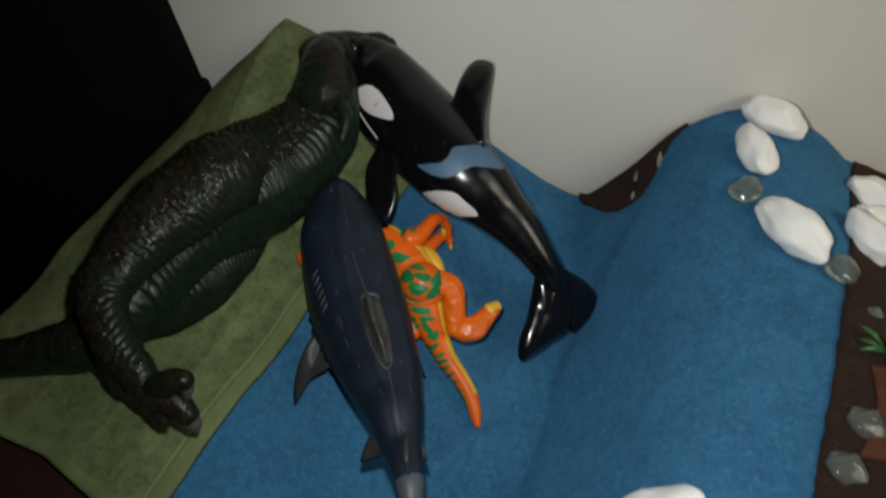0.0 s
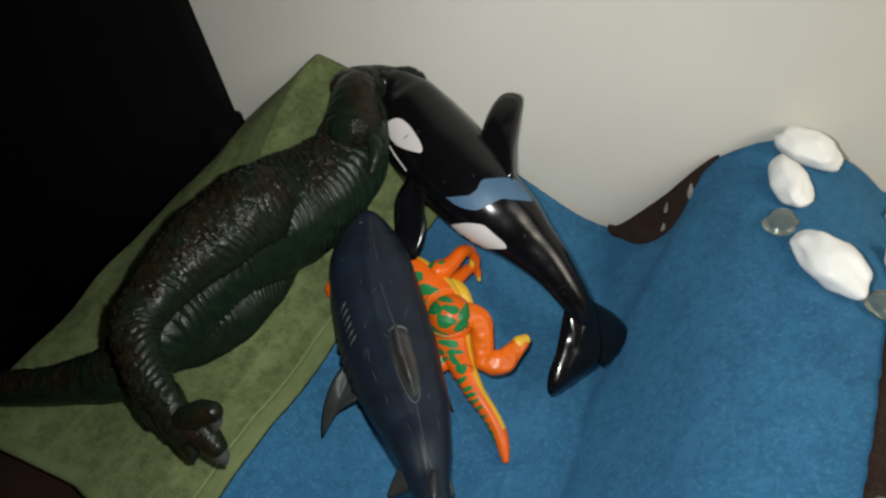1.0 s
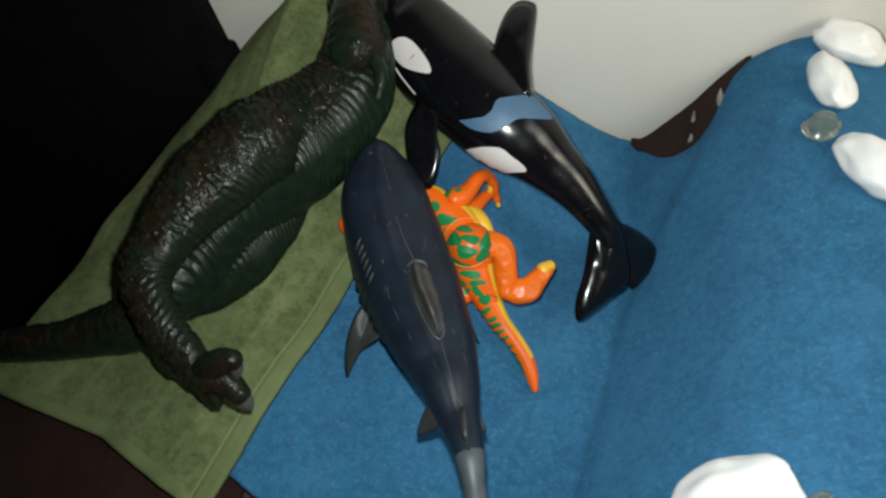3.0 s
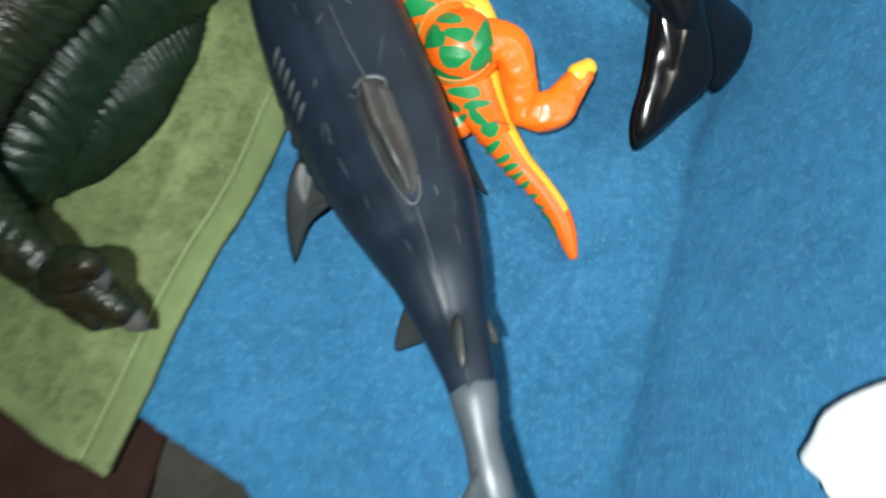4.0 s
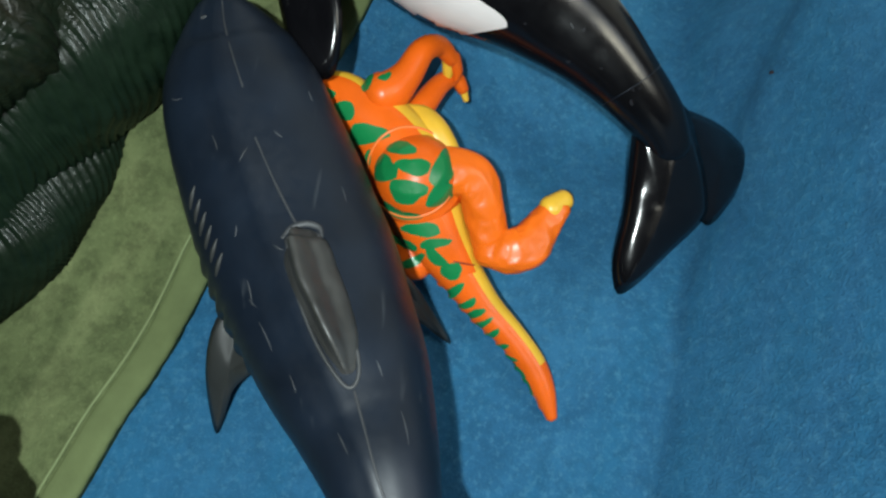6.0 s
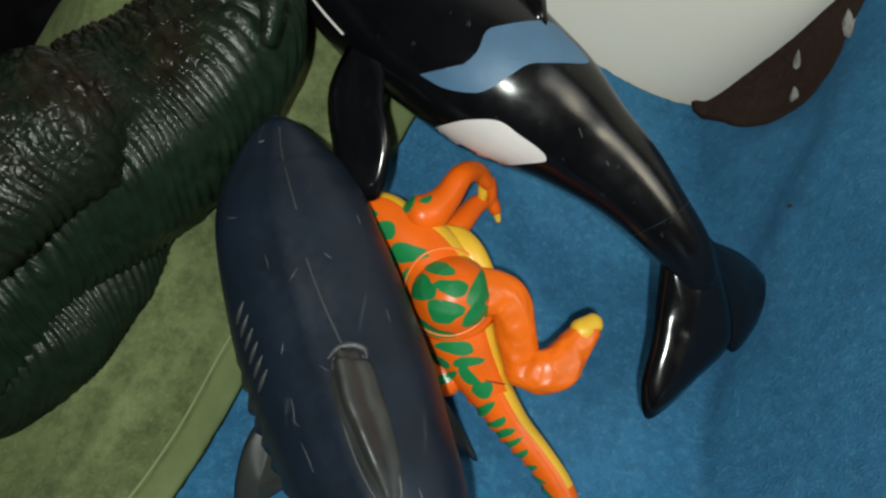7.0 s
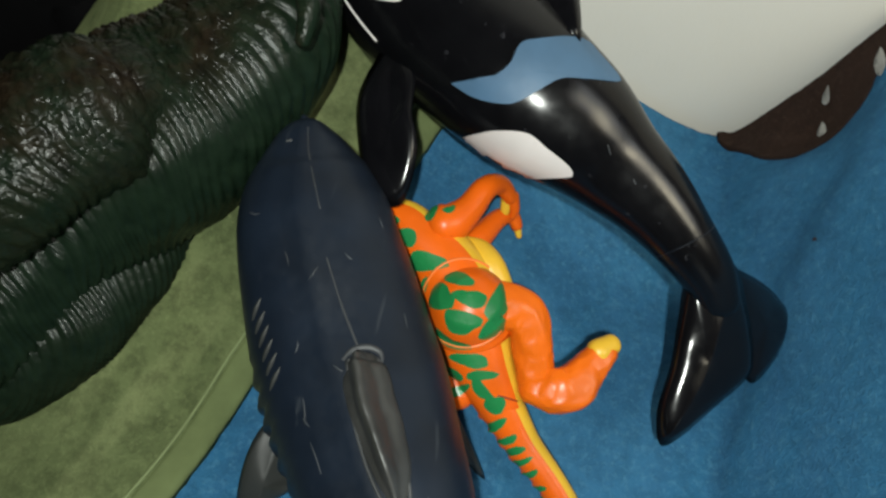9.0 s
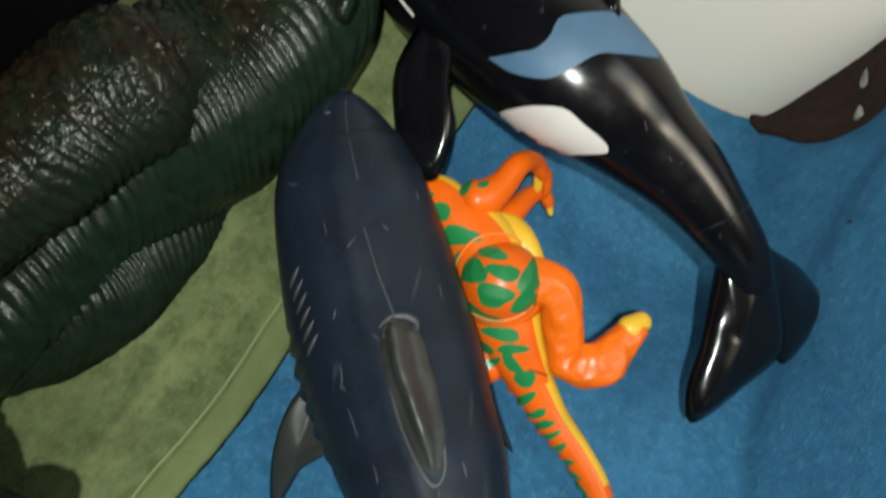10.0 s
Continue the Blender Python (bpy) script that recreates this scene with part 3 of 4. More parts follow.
for x, y, z, r in ((-0.0935, 0.2490, 0.1865, 0.0026), (-0.0905, 0.2500, 0.1830, 0.0021), (-0.1045, 0.2470, 0.1925, 0.0030)):
    part("brow_bump", loft([(x - r * 0.6, y, z, r), (x + r * 0.6, y, z - r * 0.3, r * 0.9)], WIDE, 4, 18, 0.9), REX_LIMB, rex)
part("near_leg", loft([
    (-0.1751, 0.1158, 0.1690, 0.0219), (-0.1835, 0.1046, 0.1715, 0.0294), (-0.1999, 0.0840, 0.1699, 0.0292), (-0.2155, 0.0616, 0.1666, 0.0264), (-0.2306, 0.0337, 0.1611, 0.0212), (-0.2403, 0.0072, 0.1551, 0.0172), (-0.2378, -0.0111, 0.1497, 0.0149), (-0.2247, -0.0293, 0.1384, 0.0133), (-0.2100, -0.0420, 0.1273, 0.0116)],
    WIDE, 34, 110, 0.78, 2.0, hide(0.20, 0.0015, 0.0017, 0.08, 0.0056, 0.35)), REX_LIMB, rex, "folded near leg with a rounded haunch")
part("far_leg", loft([
    (-0.1841, 0.0976, 0.1121, 0.0150), (-0.1973, 0.0767, 0.1093, 0.0223), (-0.2142, 0.0520, 0.1044, 0.0245), (-0.2327, 0.0302, 0.1010, 0.0224), (-0.2462, 0.0132, 0.1029, 0.0157)],
    WIDE, 44, 110, 0.8, 2.0, hide(0.11, 0.0017, 0.0008, 0.07, 0.0044, -3.0, 1.2)), REX_KNEE, rex, "knee of the far leg with a fan of wrinkles")
part("arm", loft([(-0.1130, 0.1640, 0.1860, 0.0062), (-0.1070, 0.1560, 0.1850, 0.0055), (-0.1050, 0.1470, 0.1790, 0.0046), (-0.1075, 0.1390, 0.1720, 0.0032)], WIDE, 5, 20, 1.0), REX, rex)
foot = part("foot", loft([(-0.2110, -0.0380, 0.1290, 0.0110), (-0.2040, -0.0470, 0.1200, 0.0115), (-0.1940, -0.0510, 0.1170, 0.0120), (-0.1860, -0.0530, 0.1160, 0.0100)], WIDE, 16, 48, 0.9, 2.0, hide(0.035, 0.0005, 0.0007)), REX_LIMB, rex)
TOES = [
    [(-0.2000, -0.0500, 0.1160, 0.0085), (-0.1950, -0.0570, 0.1080, 0.0078), (-0.1910, -0.0630, 0.1010, 0.0048)],
    [(-0.1900, -0.0520, 0.1180, 0.0100), (-0.1800, -0.0550, 0.1140, 0.0092), (-0.1725, -0.0595, 0.1080, 0.0074)],
    [(-0.1920, -0.0500, 0.1230, 0.0090), (-0.1780, -0.0490, 0.1310, 0.0088), (-0.1690, -0.0490, 0.1340, 0.0068)],
    [(-0.2180, -0.0330, 0.1310, 0.0080), (-0.2260, -0.0410, 0.1230, 0.0070), (-0.2230, -0.0480, 0.1120, 0.0046)],
]
CLAWS = [
    [(-0.1920, -0.0615, 0.1030, 0.0046), (-0.1895, -0.0650, 0.0980, 0.0016)],
    [(-0.1735, -0.0590, 0.1090, 0.0066), (-0.1690, -0.0630, 0.1020, 0.0052), (-0.1675, -0.0645, 0.0985, 0.0020)],
    [(-0.1700, -0.0490, 0.1340, 0.0062), (-0.1682, -0.0520, 0.1280, 0.0046), (-0.1690, -0.0550, 0.1235, 0.0018)],
    [(-0.2235, -0.0470, 0.1130, 0.0042), (-0.2215, -0.0500, 0.1070, 0.0016)],
]
for q, c in zip(TOES, CLAWS):
    toe = part("toe", loft(q, WIDE, 5, 24, 0.95), REX_LIMB, foot)
    part("claw", loft(c, WIDE, 4, 16, 0.8), REX_CLAW, foot, "worn grey claw")

# ---- the shark, propped on its belly across the others ----
def shark_shape(u, a, r):
    ridge = 0.05 * math.exp(-((a - math.pi / 2) / 0.10) ** 2)
    gills = 0.0
    if 0.36 < u < 0.60:
        side = math.exp(-((a - math.pi) / 0.42) ** 2)
        gills = 0.07 * math.sin((u - 0.36) * 185) * side * math.sin((u - 0.36) / 0.24 * math.pi)
    return r * (1 + ridge + gills)


shark = thing("toy_shark", "navy blue rubber toy shark with scuffed mould lines", "toy shark")
shark_body = part("body", loft([
    (-0.1133, 0.1263, 0.1444, 0.0016), (-0.1131, 0.1254, 0.1436, 0.0050), (-0.1128, 0.1235, 0.1421, 0.0086), (-0.1124, 0.1203, 0.1395, 0.0128), (-0.1117, 0.1155, 0.1355, 0.0178), (-0.1107, 0.1090, 0.1302, 0.0238),
    (-0.1083, 0.0970, 0.1224, 0.0296), (-0.1036, 0.0822, 0.1148, 0.0320), (-0.0967, 0.0653, 0.1066, 0.0336),
    (-0.0891, 0.0476, 0.0990, 0.0343), (-0.0796, 0.0296, 0.0945, 0.0336), (-0.0691, 0.0100, 0.0925, 0.0308),
    (-0.0583, -0.0083, 0.0922, 0.0273), (-0.0500, -0.0235, 0.0930, 0.0228), (-0.0425, -0.0380, 0.0955, 0.0184),
    (-0.0345, -0.0579, 0.0950, 0.0130), (-0.0270, -0.0740, 0.0990, 0.0098), (-0.0228, -0.0850, 0.1006, 0.0080)], NEAR, 10, 72, 0.82, 2.15, shark_shape), SHARK_BLUE, shark)
part("tail_stock", loft([(-0.0240, -0.0815, 0.1001, 0.0086), (-0.0225, -0.0859, 0.1008, 0.0083), (-0.0190, -0.0991, 0.1000, 0.0064), (-0.0150, -0.1120, 0.0985, 0.0070), (-0.0110, -0.1240, 0.0960, 0.0060)], NEAR, 6, 32, 0.8), SHARK_TAIL, shark, "grey worn tail end")
part("tail_fin", fin([(-0.0180, -0.1030, 0.1000), (-0.0230, -0.1250, 0.1160), (-0.0240, -0.1480, 0.1270), (-0.0150, -0.1420, 0.1130), (-0.0080, -0.1330, 0.0960), (-0.0020, -0.1380, 0.0790), (0.0020, -0.1420, 0.0650), (-0.0040, -0.1240, 0.0780), (-0.0110, -0.1080, 0.0910)], 0.0028), SHARK_TAIL, shark, "upright grey tail fin")
part("pectoral_fin", fin([(-0.1080, 0.0330, 0.0900), (-0.1190, 0.0164, 0.0875), (-0.1258, 0.0031, 0.0775), (-0.1293, -0.0087, 0.0648), (-0.1279, -0.0198, 0.0560), (-0.1231, -0.0129, 0.0607), (-0.1163, -0.0051, 0.0690), (-0.1020, -0.0003, 0.0794), (-0.0900, 0.0100, 0.0850)], 0.0022), SHARK_FIN, shark, "thin grey side fin with a nicked edge")
part("pectoral_fin", fin([(-0.0640, 0.0500, 0.0720), (-0.0537, 0.0445, 0.0612), (-0.0489, 0.0389, 0.0450), (-0.0432, 0.0294, 0.0250), (-0.0474, 0.0298, 0.0324), (-0.0515, 0.0306, 0.0458), (-0.0620, 0.0330, 0.0650)], 0.0020), SHARK_FIN, shark, "thin grey side fin")
part("pelvic_fin", fin([(-0.0540, -0.0450, 0.0930), (-0.0612, -0.0567, 0.0822), (-0.0632, -0.0645, 0.0760), (-0.0556, -0.0635, 0.0788), (-0.0440, -0.0610, 0.0875), (-0.0420, -0.0520, 0.0940)], 0.0018), SHARK_FIN, shark)
part("pelvic_fin", fin([(-0.0270, -0.0470, 0.0910), (-0.0210, -0.0560, 0.0870), (-0.0190, -0.0620, 0.0830), (-0.0230, -0.0620, 0.0880), (-0.0300, -0.0600, 0.0930)], 0.0014), SHARK_FIN, shark)
DORSAL = [(-0.0771, 0.0329, 0.1169), (-0.0715, 0.0346, 0.1174), (-0.0664, 0.0339, 0.1156), (-0.0612, 0.0231, 0.1128), (-0.0536, 0.0063, 0.1107), (-0.0487, -0.0078, 0.1096), (-0.0494, -0.0152, 0.1105), (-0.0542, -0.0124, 0.1099), (-0.0637, 0.0004, 0.1114), (-0.0721, 0.0169, 0.1136)]
shark_tree = tree_for(shark_body)


def lay_on(tree, pts, toward, lift):
    out = []
    d = Vector(toward).normalized()
    for p in pts:
        hit, nor, _, _ = tree.ray_cast(Vector(p) + d * 0.04, -d, 0.1)
        out.append(hit + d * lift if hit else Vector(p))
    return out


base = lay_on(shark_tree, [Vector(p) for p in catmull(DORSAL + DORSAL[:1], 4)[:-1]], NEAR, 0.0002)
part("mould_line", loft([(*p, 0.0006) for p in base + base[:1]], NEAR, 1, 8, 1.0, round_ends=False), SHARK_RIM, shark, "pale worn mould line round the back fin")
# the back fin: a narrow rounded blade swept towards the tail
keel = lay_on(shark_tree, [(-0.0706, 0.0292, 0.12), (-0.0692, 0.0262, 0.12), (-0.0650, 0.0165, 0.12), (-0.0585, 0.0045, 0.12), (-0.0530, -0.0062, 0.12), (-0.0496, -0.0140, 0.12)], NEAR, -0.0004)
blade = [(*p, w) for p, w in zip(keel, (0.0056, 0.0078, 0.0082, 0.0075, 0.0060, 0.0030))]


def blade_shape(u, a, r):
    """A blunt front that narrows upwards to a keel, leaning to one side."""
    up = max(0.0, math.sin(a))
    return r * (1 - 0.34 * abs(math.sin(2 * a)) * (up > 0) + 0.10 * up ** 6 + 0.03 * noise.noise((u * 9, math.cos(a) * 2, up * 3)))


part("back_fin", loft(blade, NEAR, 14, 48, 1.7, 2.0, blade_shape), SHARK_BLADE, shark, "worn grey back fin with a rounded keel")
cap = lay_on(shark_tree, [(-0.0775, 0.0318, 0.12), (-0.0752, 0.0352, 0.12), (-0.0705, 0.0366, 0.12), (-0.0660, 0.0350, 0.12), (-0.0645, 0.0318, 0.12)], NEAR, 0.0002)
part("fin_collar", loft([(*p, r) for p, r in zip(cap, (0.0006, 0.0011, 0.0012, 0.0011, 0.0006))], NEAR, 5, 14, 0.6), SHARK_RIDGE, shark, "worn collar before the back fin")
ridge = lay_on(shark_tree, [(-0.0490, -0.0165, 0.11), (-0.0455, -0.0250, 0.11), (-0.0400, -0.0380, 0.11), (-0.0340, -0.0520, 0.11), (-0.0305, -0.0580, 0.11)], NEAR, -0.0002)
part("back_ridge", tube(ridge, 0.0005), SHARK_RIDGE, shark, "worn ridge along the back")
ridge = lay_on(shark_tree, [(-0.0870, 0.0600, 0.14), (-0.0810, 0.0480, 0.13), (-0.0735, 0.0360, 0.12)], NEAR, -0.0003)
part("back_ridge", tube(ridge, 0.0005), SHARK_RIDGE, shark, "faint ridge before the back fin")
ridge = lay_on(shark_tree, [(-0.1066, 0.1150, 0.152), (-0.1035, 0.1040, 0.15), (-0.0994, 0.0934, 0.145), (-0.0945, 0.0815, 0.14)], NEAR, 0.0)
part("snout_ridge", tube(ridge, 0.00035), SHARK_RIDGE, shark, "faint pale mould line on the snout")
part("second_fin", fin([(-0.0345, -0.0600, 0.1010), (-0.0295, -0.0575, 0.1080), (-0.0262, -0.0680, 0.1120), (-0.0245, -0.0770, 0.1120), (-0.0275, -0.0760, 0.1040)], 0.0022), SHARK_FIN, shark)
for k in range(6):
    a = Vector((-0.1125 + 0.0024 * k, 0.0490 - 0.0046 * k, 0.1275 - 0.0014 * k))
    line = [shark_tree.find_nearest(a + Vector((-0.0032, -0.0050, -0.0038)) * f)[0] for f in (-0.1, 0.35, 0.75, 1.15)]
    part("gill_ridge", loft([(*p, r) for p, r in zip(line, (0.0003, 0.0009, 0.0009, 0.0004))], NEAR, 4, 12, 0.9), SHARK_FIN, shark, "grey gill ridge")
part("jaw", loft([(-0.1215, 0.0840, 0.1330, 0.0020), (-0.1232, 0.0760, 0.1285, 0.0046), (-0.1236, 0.0680, 0.1240, 0.0056), (-0.1220, 0.0600, 0.1195, 0.0050), (-0.1180, 0.0530, 0.1165, 0.0024)], NEAR, 6, 24, 0.8), SHARK_FIN, shark, "grey cheek above the jaw")
# handling marks: short curved scratches over the back
SCRATCHES = [(-0.1028, 0.0617, 0.135, 70, 0.006), (-0.0918, 0.0572, 0.134, 115, 0.006), (-0.0873, 0.0128, 0.118, 80, 0.009), (-0.0798, -0.0012, 0.114, 62, 0.011), (-0.0860, 0.0093, 0.117, 40, 0.004),
             (-0.0325, -0.0270, 0.107, 70, 0.010), (-0.0500, -0.0330, 0.111, 55, 0.007), (-0.1200, 0.0786, 0.140, 10, 0.006), (-0.0753, 0.0852, 0.127, 40, 0.005), (-0.0608, 0.0499, 0.116, 60, 0.006),
             (-0.0774, 0.0262, 0.123, 25, 0.004), (-0.0940, 0.0330, 0.124, 95, 0.004), (-0.0820, 0.0660, 0.131, 30, 0.004), (-0.0690, -0.0160, 0.113, 70, 0.006), (-0.0420, -0.0100, 0.110, 60, 0.005)]
for x, y, z, turn, size in SCRATCHES:
    c, s = math.cos(radians(turn)) * size / 2, -math.sin(radians(turn)) * size / 2
    line = [shark_tree.find_nearest(Vector((x + c * f + 0.12 * s * f * f, y + s * f + 0.2 * c * f * f, z)))[0] for f in (-1, -0.4, 0.3, 1)]
    part("scratch", loft([(*p, r) for p, r in zip(line, (0.00012, 0.0003, 0.00026, 0.0001))], NEAR, 3, 6, 0.7), SHARK_SCRATCH, shark, "short pale scratch")
for spot in lay_on(shark_tree, [(-0.1130, 0.1090, 0.149)], NEAR, 0.0):
    part("nostril", loft([(spot.x - 0.0007, spot.y, spot.z, 0.0006), (spot.x + 0.0007, spot.y + 0.0003, spot.z, 0.0006)], NEAR, 2, 10, 0.5), SHARK_RIM, shark)

# ---- the orca, leaning with its nose on the tyrannosaur's neck ----
orca = thing("toy_orca", "glossy black toy orca with white patches and blue saddle", "toy whale")
orca_body = part("body", loft([
    (-0.1187, 0.2335, 0.1917, 0.0085), (-0.1139, 0.2345, 0.1845, 0.0190), (-0.1060, 0.2300, 0.1735, 0.0288),
    (-0.0917, 0.2168, 0.1590, 0.0350), (-0.0753, 0.2012, 0.1480, 0.0375), (-0.0533, 0.1806, 0.1400, 0.0368),
    (-0.0289, 0.1560, 0.1318, 0.0328), (-0.0085, 0.1442, 0.1204, 0.0278), (0.0076, 0.1350, 0.1082, 0.0216),
    (0.0220, 0.1252, 0.0980, 0.0174), (0.0350, 0.1142, 0.0862, 0.0136), (0.0455, 0.1055, 0.0735, 0.0112), (0.0505, 0.0990, 0.0640, 0.0090)],
    WIDE, 10, 72, 0.85, 2.05), ORCA_BLACK, orca)
part("tail_fluke", fin([(0.0372, 0.1070, 0.0745), (0.0345, 0.0900, 0.0600), (0.0318, 0.0745, 0.0509), (0.0268, 0.0585, 0.0416), (0.0280, 0.0474, 0.0336), (0.0364, 0.0520, 0.0323), (0.0505, 0.0662, 0.0329), (0.0630, 0.0789, 0.0330),
                        (0.0665, 0.0860, 0.0380), (0.0635, 0.1010, 0.0540), (0.0552, 0.1125, 0.0735)], 0.0062), ORCA_FIN, orca)
part("tail_fluke", fin([(0.0560, 0.1000, 0.0560), (0.0620, 0.0850, 0.0340), (0.0680, 0.0820, 0.0260), (0.0800, 0.0990, 0.0200), (0.0880, 0.1150, 0.0170), (0.0885, 0.1225, 0.0190), (0.0800, 0.1245, 0.0330), (0.0680, 0.1195, 0.0520), (0.0540, 0.1110, 0.0690)], 0.0030), ORCA_FIN, orca)
part("back_fin", fin([(-0.0340, 0.1899, 0.1638), (-0.0292, 0.2075, 0.1745), (-0.0234, 0.2214, 0.1797), (-0.0166, 0.2283, 0.1814), (-0.0086, 0.2278, 0.1810), (-0.0033, 0.2230, 0.1784), (-0.0043, 0.2045, 0.1710), (-0.0057, 0.1798, 0.1627), (-0.0050, 0.1534, 0.1507), (-0.0200, 0.1610, 0.1500), (-0.0290, 0.1740, 0.1560)], 0.0042), ORCA_FIN, orca)
part("flipper", fin([(-0.0840, 0.1760, 0.1500), (-0.0722, 0.1600, 0.1470), (-0.0706, 0.1460, 0.1425), (-0.0707, 0.1349, 0.1390), (-0.0680, 0.1250, 0.1322), (-0.0696, 0.1141, 0.1234), (-0.0745, 0.1051, 0.1160), (-0.0833, 0.1054, 0.1154), (-0.0906, 0.1130, 0.1191), (-0.0948, 0.1252, 0.1270), (-0.0965, 0.1480, 0.1400)], 0.0040), ORCA_FIN, orca)
orca_tree = tree_for(orca_body)
seam_ring = [orca_tree.find_nearest(Vector((0.0360, 0.1135, 0.0850)) + Vector((0.80, 0.55, 0.10)) * (0.013 * math.cos(a)) + Vector(WIDE) * (0.012 * math.sin(a)))[0] for a in np.linspace(0.1, 3.0, 12)]
part("tail_seam", tube(seam_ring, 0.00018, 6, 2), SHARK_BLUE, orca, "faint mould seam round the tail")
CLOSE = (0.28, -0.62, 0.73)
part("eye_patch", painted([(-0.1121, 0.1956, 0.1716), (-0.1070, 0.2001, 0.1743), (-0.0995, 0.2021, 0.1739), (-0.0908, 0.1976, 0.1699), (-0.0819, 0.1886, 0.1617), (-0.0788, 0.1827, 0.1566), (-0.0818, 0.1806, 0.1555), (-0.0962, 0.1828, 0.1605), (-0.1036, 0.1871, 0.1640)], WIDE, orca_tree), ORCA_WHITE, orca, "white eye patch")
chin = [orca_tree.find_nearest(Vector(p))[0] for p in ((-0.1075, 0.1890, 0.1640), (-0.1046, 0.1816, 0.1605), (-0.1000, 0.1714, 0.1570), (-0.0944, 0.1616, 0.1535))]
part("chin_line", loft([(*p, 0.0007) for p in chin], WIDE, 5, 12, 0.5), ORCA_WHITE, orca, "white edge of the chin")
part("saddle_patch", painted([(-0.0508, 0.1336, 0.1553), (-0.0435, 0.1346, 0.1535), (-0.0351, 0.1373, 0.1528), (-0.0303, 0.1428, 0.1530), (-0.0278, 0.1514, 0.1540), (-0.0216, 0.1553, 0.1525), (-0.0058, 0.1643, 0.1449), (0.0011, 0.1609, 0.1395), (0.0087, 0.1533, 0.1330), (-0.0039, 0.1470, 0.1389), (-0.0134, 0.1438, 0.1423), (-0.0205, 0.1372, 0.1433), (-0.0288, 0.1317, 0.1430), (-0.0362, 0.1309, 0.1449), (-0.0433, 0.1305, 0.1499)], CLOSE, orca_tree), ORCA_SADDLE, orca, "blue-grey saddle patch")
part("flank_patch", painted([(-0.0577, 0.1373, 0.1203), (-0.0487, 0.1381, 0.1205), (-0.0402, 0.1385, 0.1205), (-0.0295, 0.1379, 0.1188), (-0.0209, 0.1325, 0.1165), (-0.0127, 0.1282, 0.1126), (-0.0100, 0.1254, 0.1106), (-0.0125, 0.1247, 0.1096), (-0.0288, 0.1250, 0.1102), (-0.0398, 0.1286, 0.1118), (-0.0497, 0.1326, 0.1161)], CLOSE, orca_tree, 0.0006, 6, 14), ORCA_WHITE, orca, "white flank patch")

for ends in (((0.0040, 0.1290, 0.1240), (0.0052, 0.1268, 0.1215)), ((0.0150, 0.1215, 0.1120), (0.0158, 0.1205, 0.1108)), ((-0.0197, 0.1310, 0.1172), (-0.0191, 0.1281, 0.1145)), ((-0.0910, 0.1860, 0.1670), (-0.0880, 0.1881, 0.1677))):
    part("scratch", tube([orca_tree.find_nearest(Vector(p))[0] + Vector(CLOSE) * 0.0007 for p in ends], 0.0003, 6, 3), SHARK_RIDGE, orca, "thin scratch")

# ---- the orange dinosaur ----
across, down = Vector((0.97, 0.086, -0.227)), Vector((-0.034, -0.877, -0.48))
dino = thing("toy_dinosaur", "glossy orange toy dinosaur with green spots and yellow belly", "toy dinosaur")


def dino_pick(u, a):
    return 1 if (a < 0.95 or a > 5.1) and u > 0.03 else 0


def limb_shape(u, a, r):
    p = Vector((u * 5, math.cos(a) * 1.5, math.sin(a) * 1.5))
    grain = noise.voronoi(Vector((u * 14, math.cos(a) * 3.4, math.sin(a) * 3.4)))[0]
    return r * (1 + 0.09 * noise.noise(p) + 0.035 * noise.noise(p * 2.6) + 0.016 * (grain[1] - grain[0]))


def dino_tail_shape(u, a, r):
    spines = max(0.0, math.sin(u * 75)) * 0.16 * math.exp(-((a - math.pi) / 0.35) ** 2)
    return r * (1 + spines)


dino_body = part("body", loft([
    (-0.0930, 0.1130, 0.0990, 0.0085), (-0.0793, 0.1110, 0.0985, 0.0095), (-0.0711, 0.1055, 0.0935, 0.0118),
    (-0.0614, 0.0986, 0.0855, 0.0152), (-0.0535, 0.0877, 0.0763, 0.0176), (-0.0484, 0.0742, 0.0665, 0.0161),
    (-0.0423, 0.0623, 0.0570, 0.0127), (-0.0365, 0.0535, 0.0480, 0.0100)], NEAR, 8, 56, 0.85, 2.1, None, dino_pick), [DINO_ORANGE, DINO_YELLOW], dino)
dino_tail = part("tail", loft([
    (-0.0400, 0.0585, 0.0530, 0.0105), (-0.0359, 0.0529, 0.0470, 0.0095), (-0.0271, 0.0417, 0.0365, 0.0076), (-0.0160, 0.0309, 0.0280, 0.0063),
    (-0.0082, 0.0211, 0.0205, 0.0061), (-0.0036, 0.0115, 0.0150, 0.0049), (-0.0008, 0.0020, 0.0105, 0.0026)], NEAR, 10, 40, 0.9, 2.0,
    dino_tail_shape, lambda u, a: 1 if (a < 1.15 or a > 5.0) and u < 0.74 else 0), [DINO_ORANGE, DINO_YELLOW], dino)
part("neck", loft([(-0.0850, 0.1120, 0.0985, 0.0092), (-0.1020, 0.1080, 0.0985, 0.0085), (-0.1180, 0.1000, 0.0980, 0.0088), (-0.1280, 0.0960, 0.0980, 0.0100)], NEAR, 5, 28, 0.85), DINO_ORANGE, dino)
part("head", loft([(-0.1250, 0.0970, 0.0985, 0.0105), (-0.1340, 0.0900, 0.0990, 0.0105), (-0.1390, 0.0840, 0.0985, 0.0080)], NEAR, 5, 28, 0.85), DINO_ORANGE, dino)
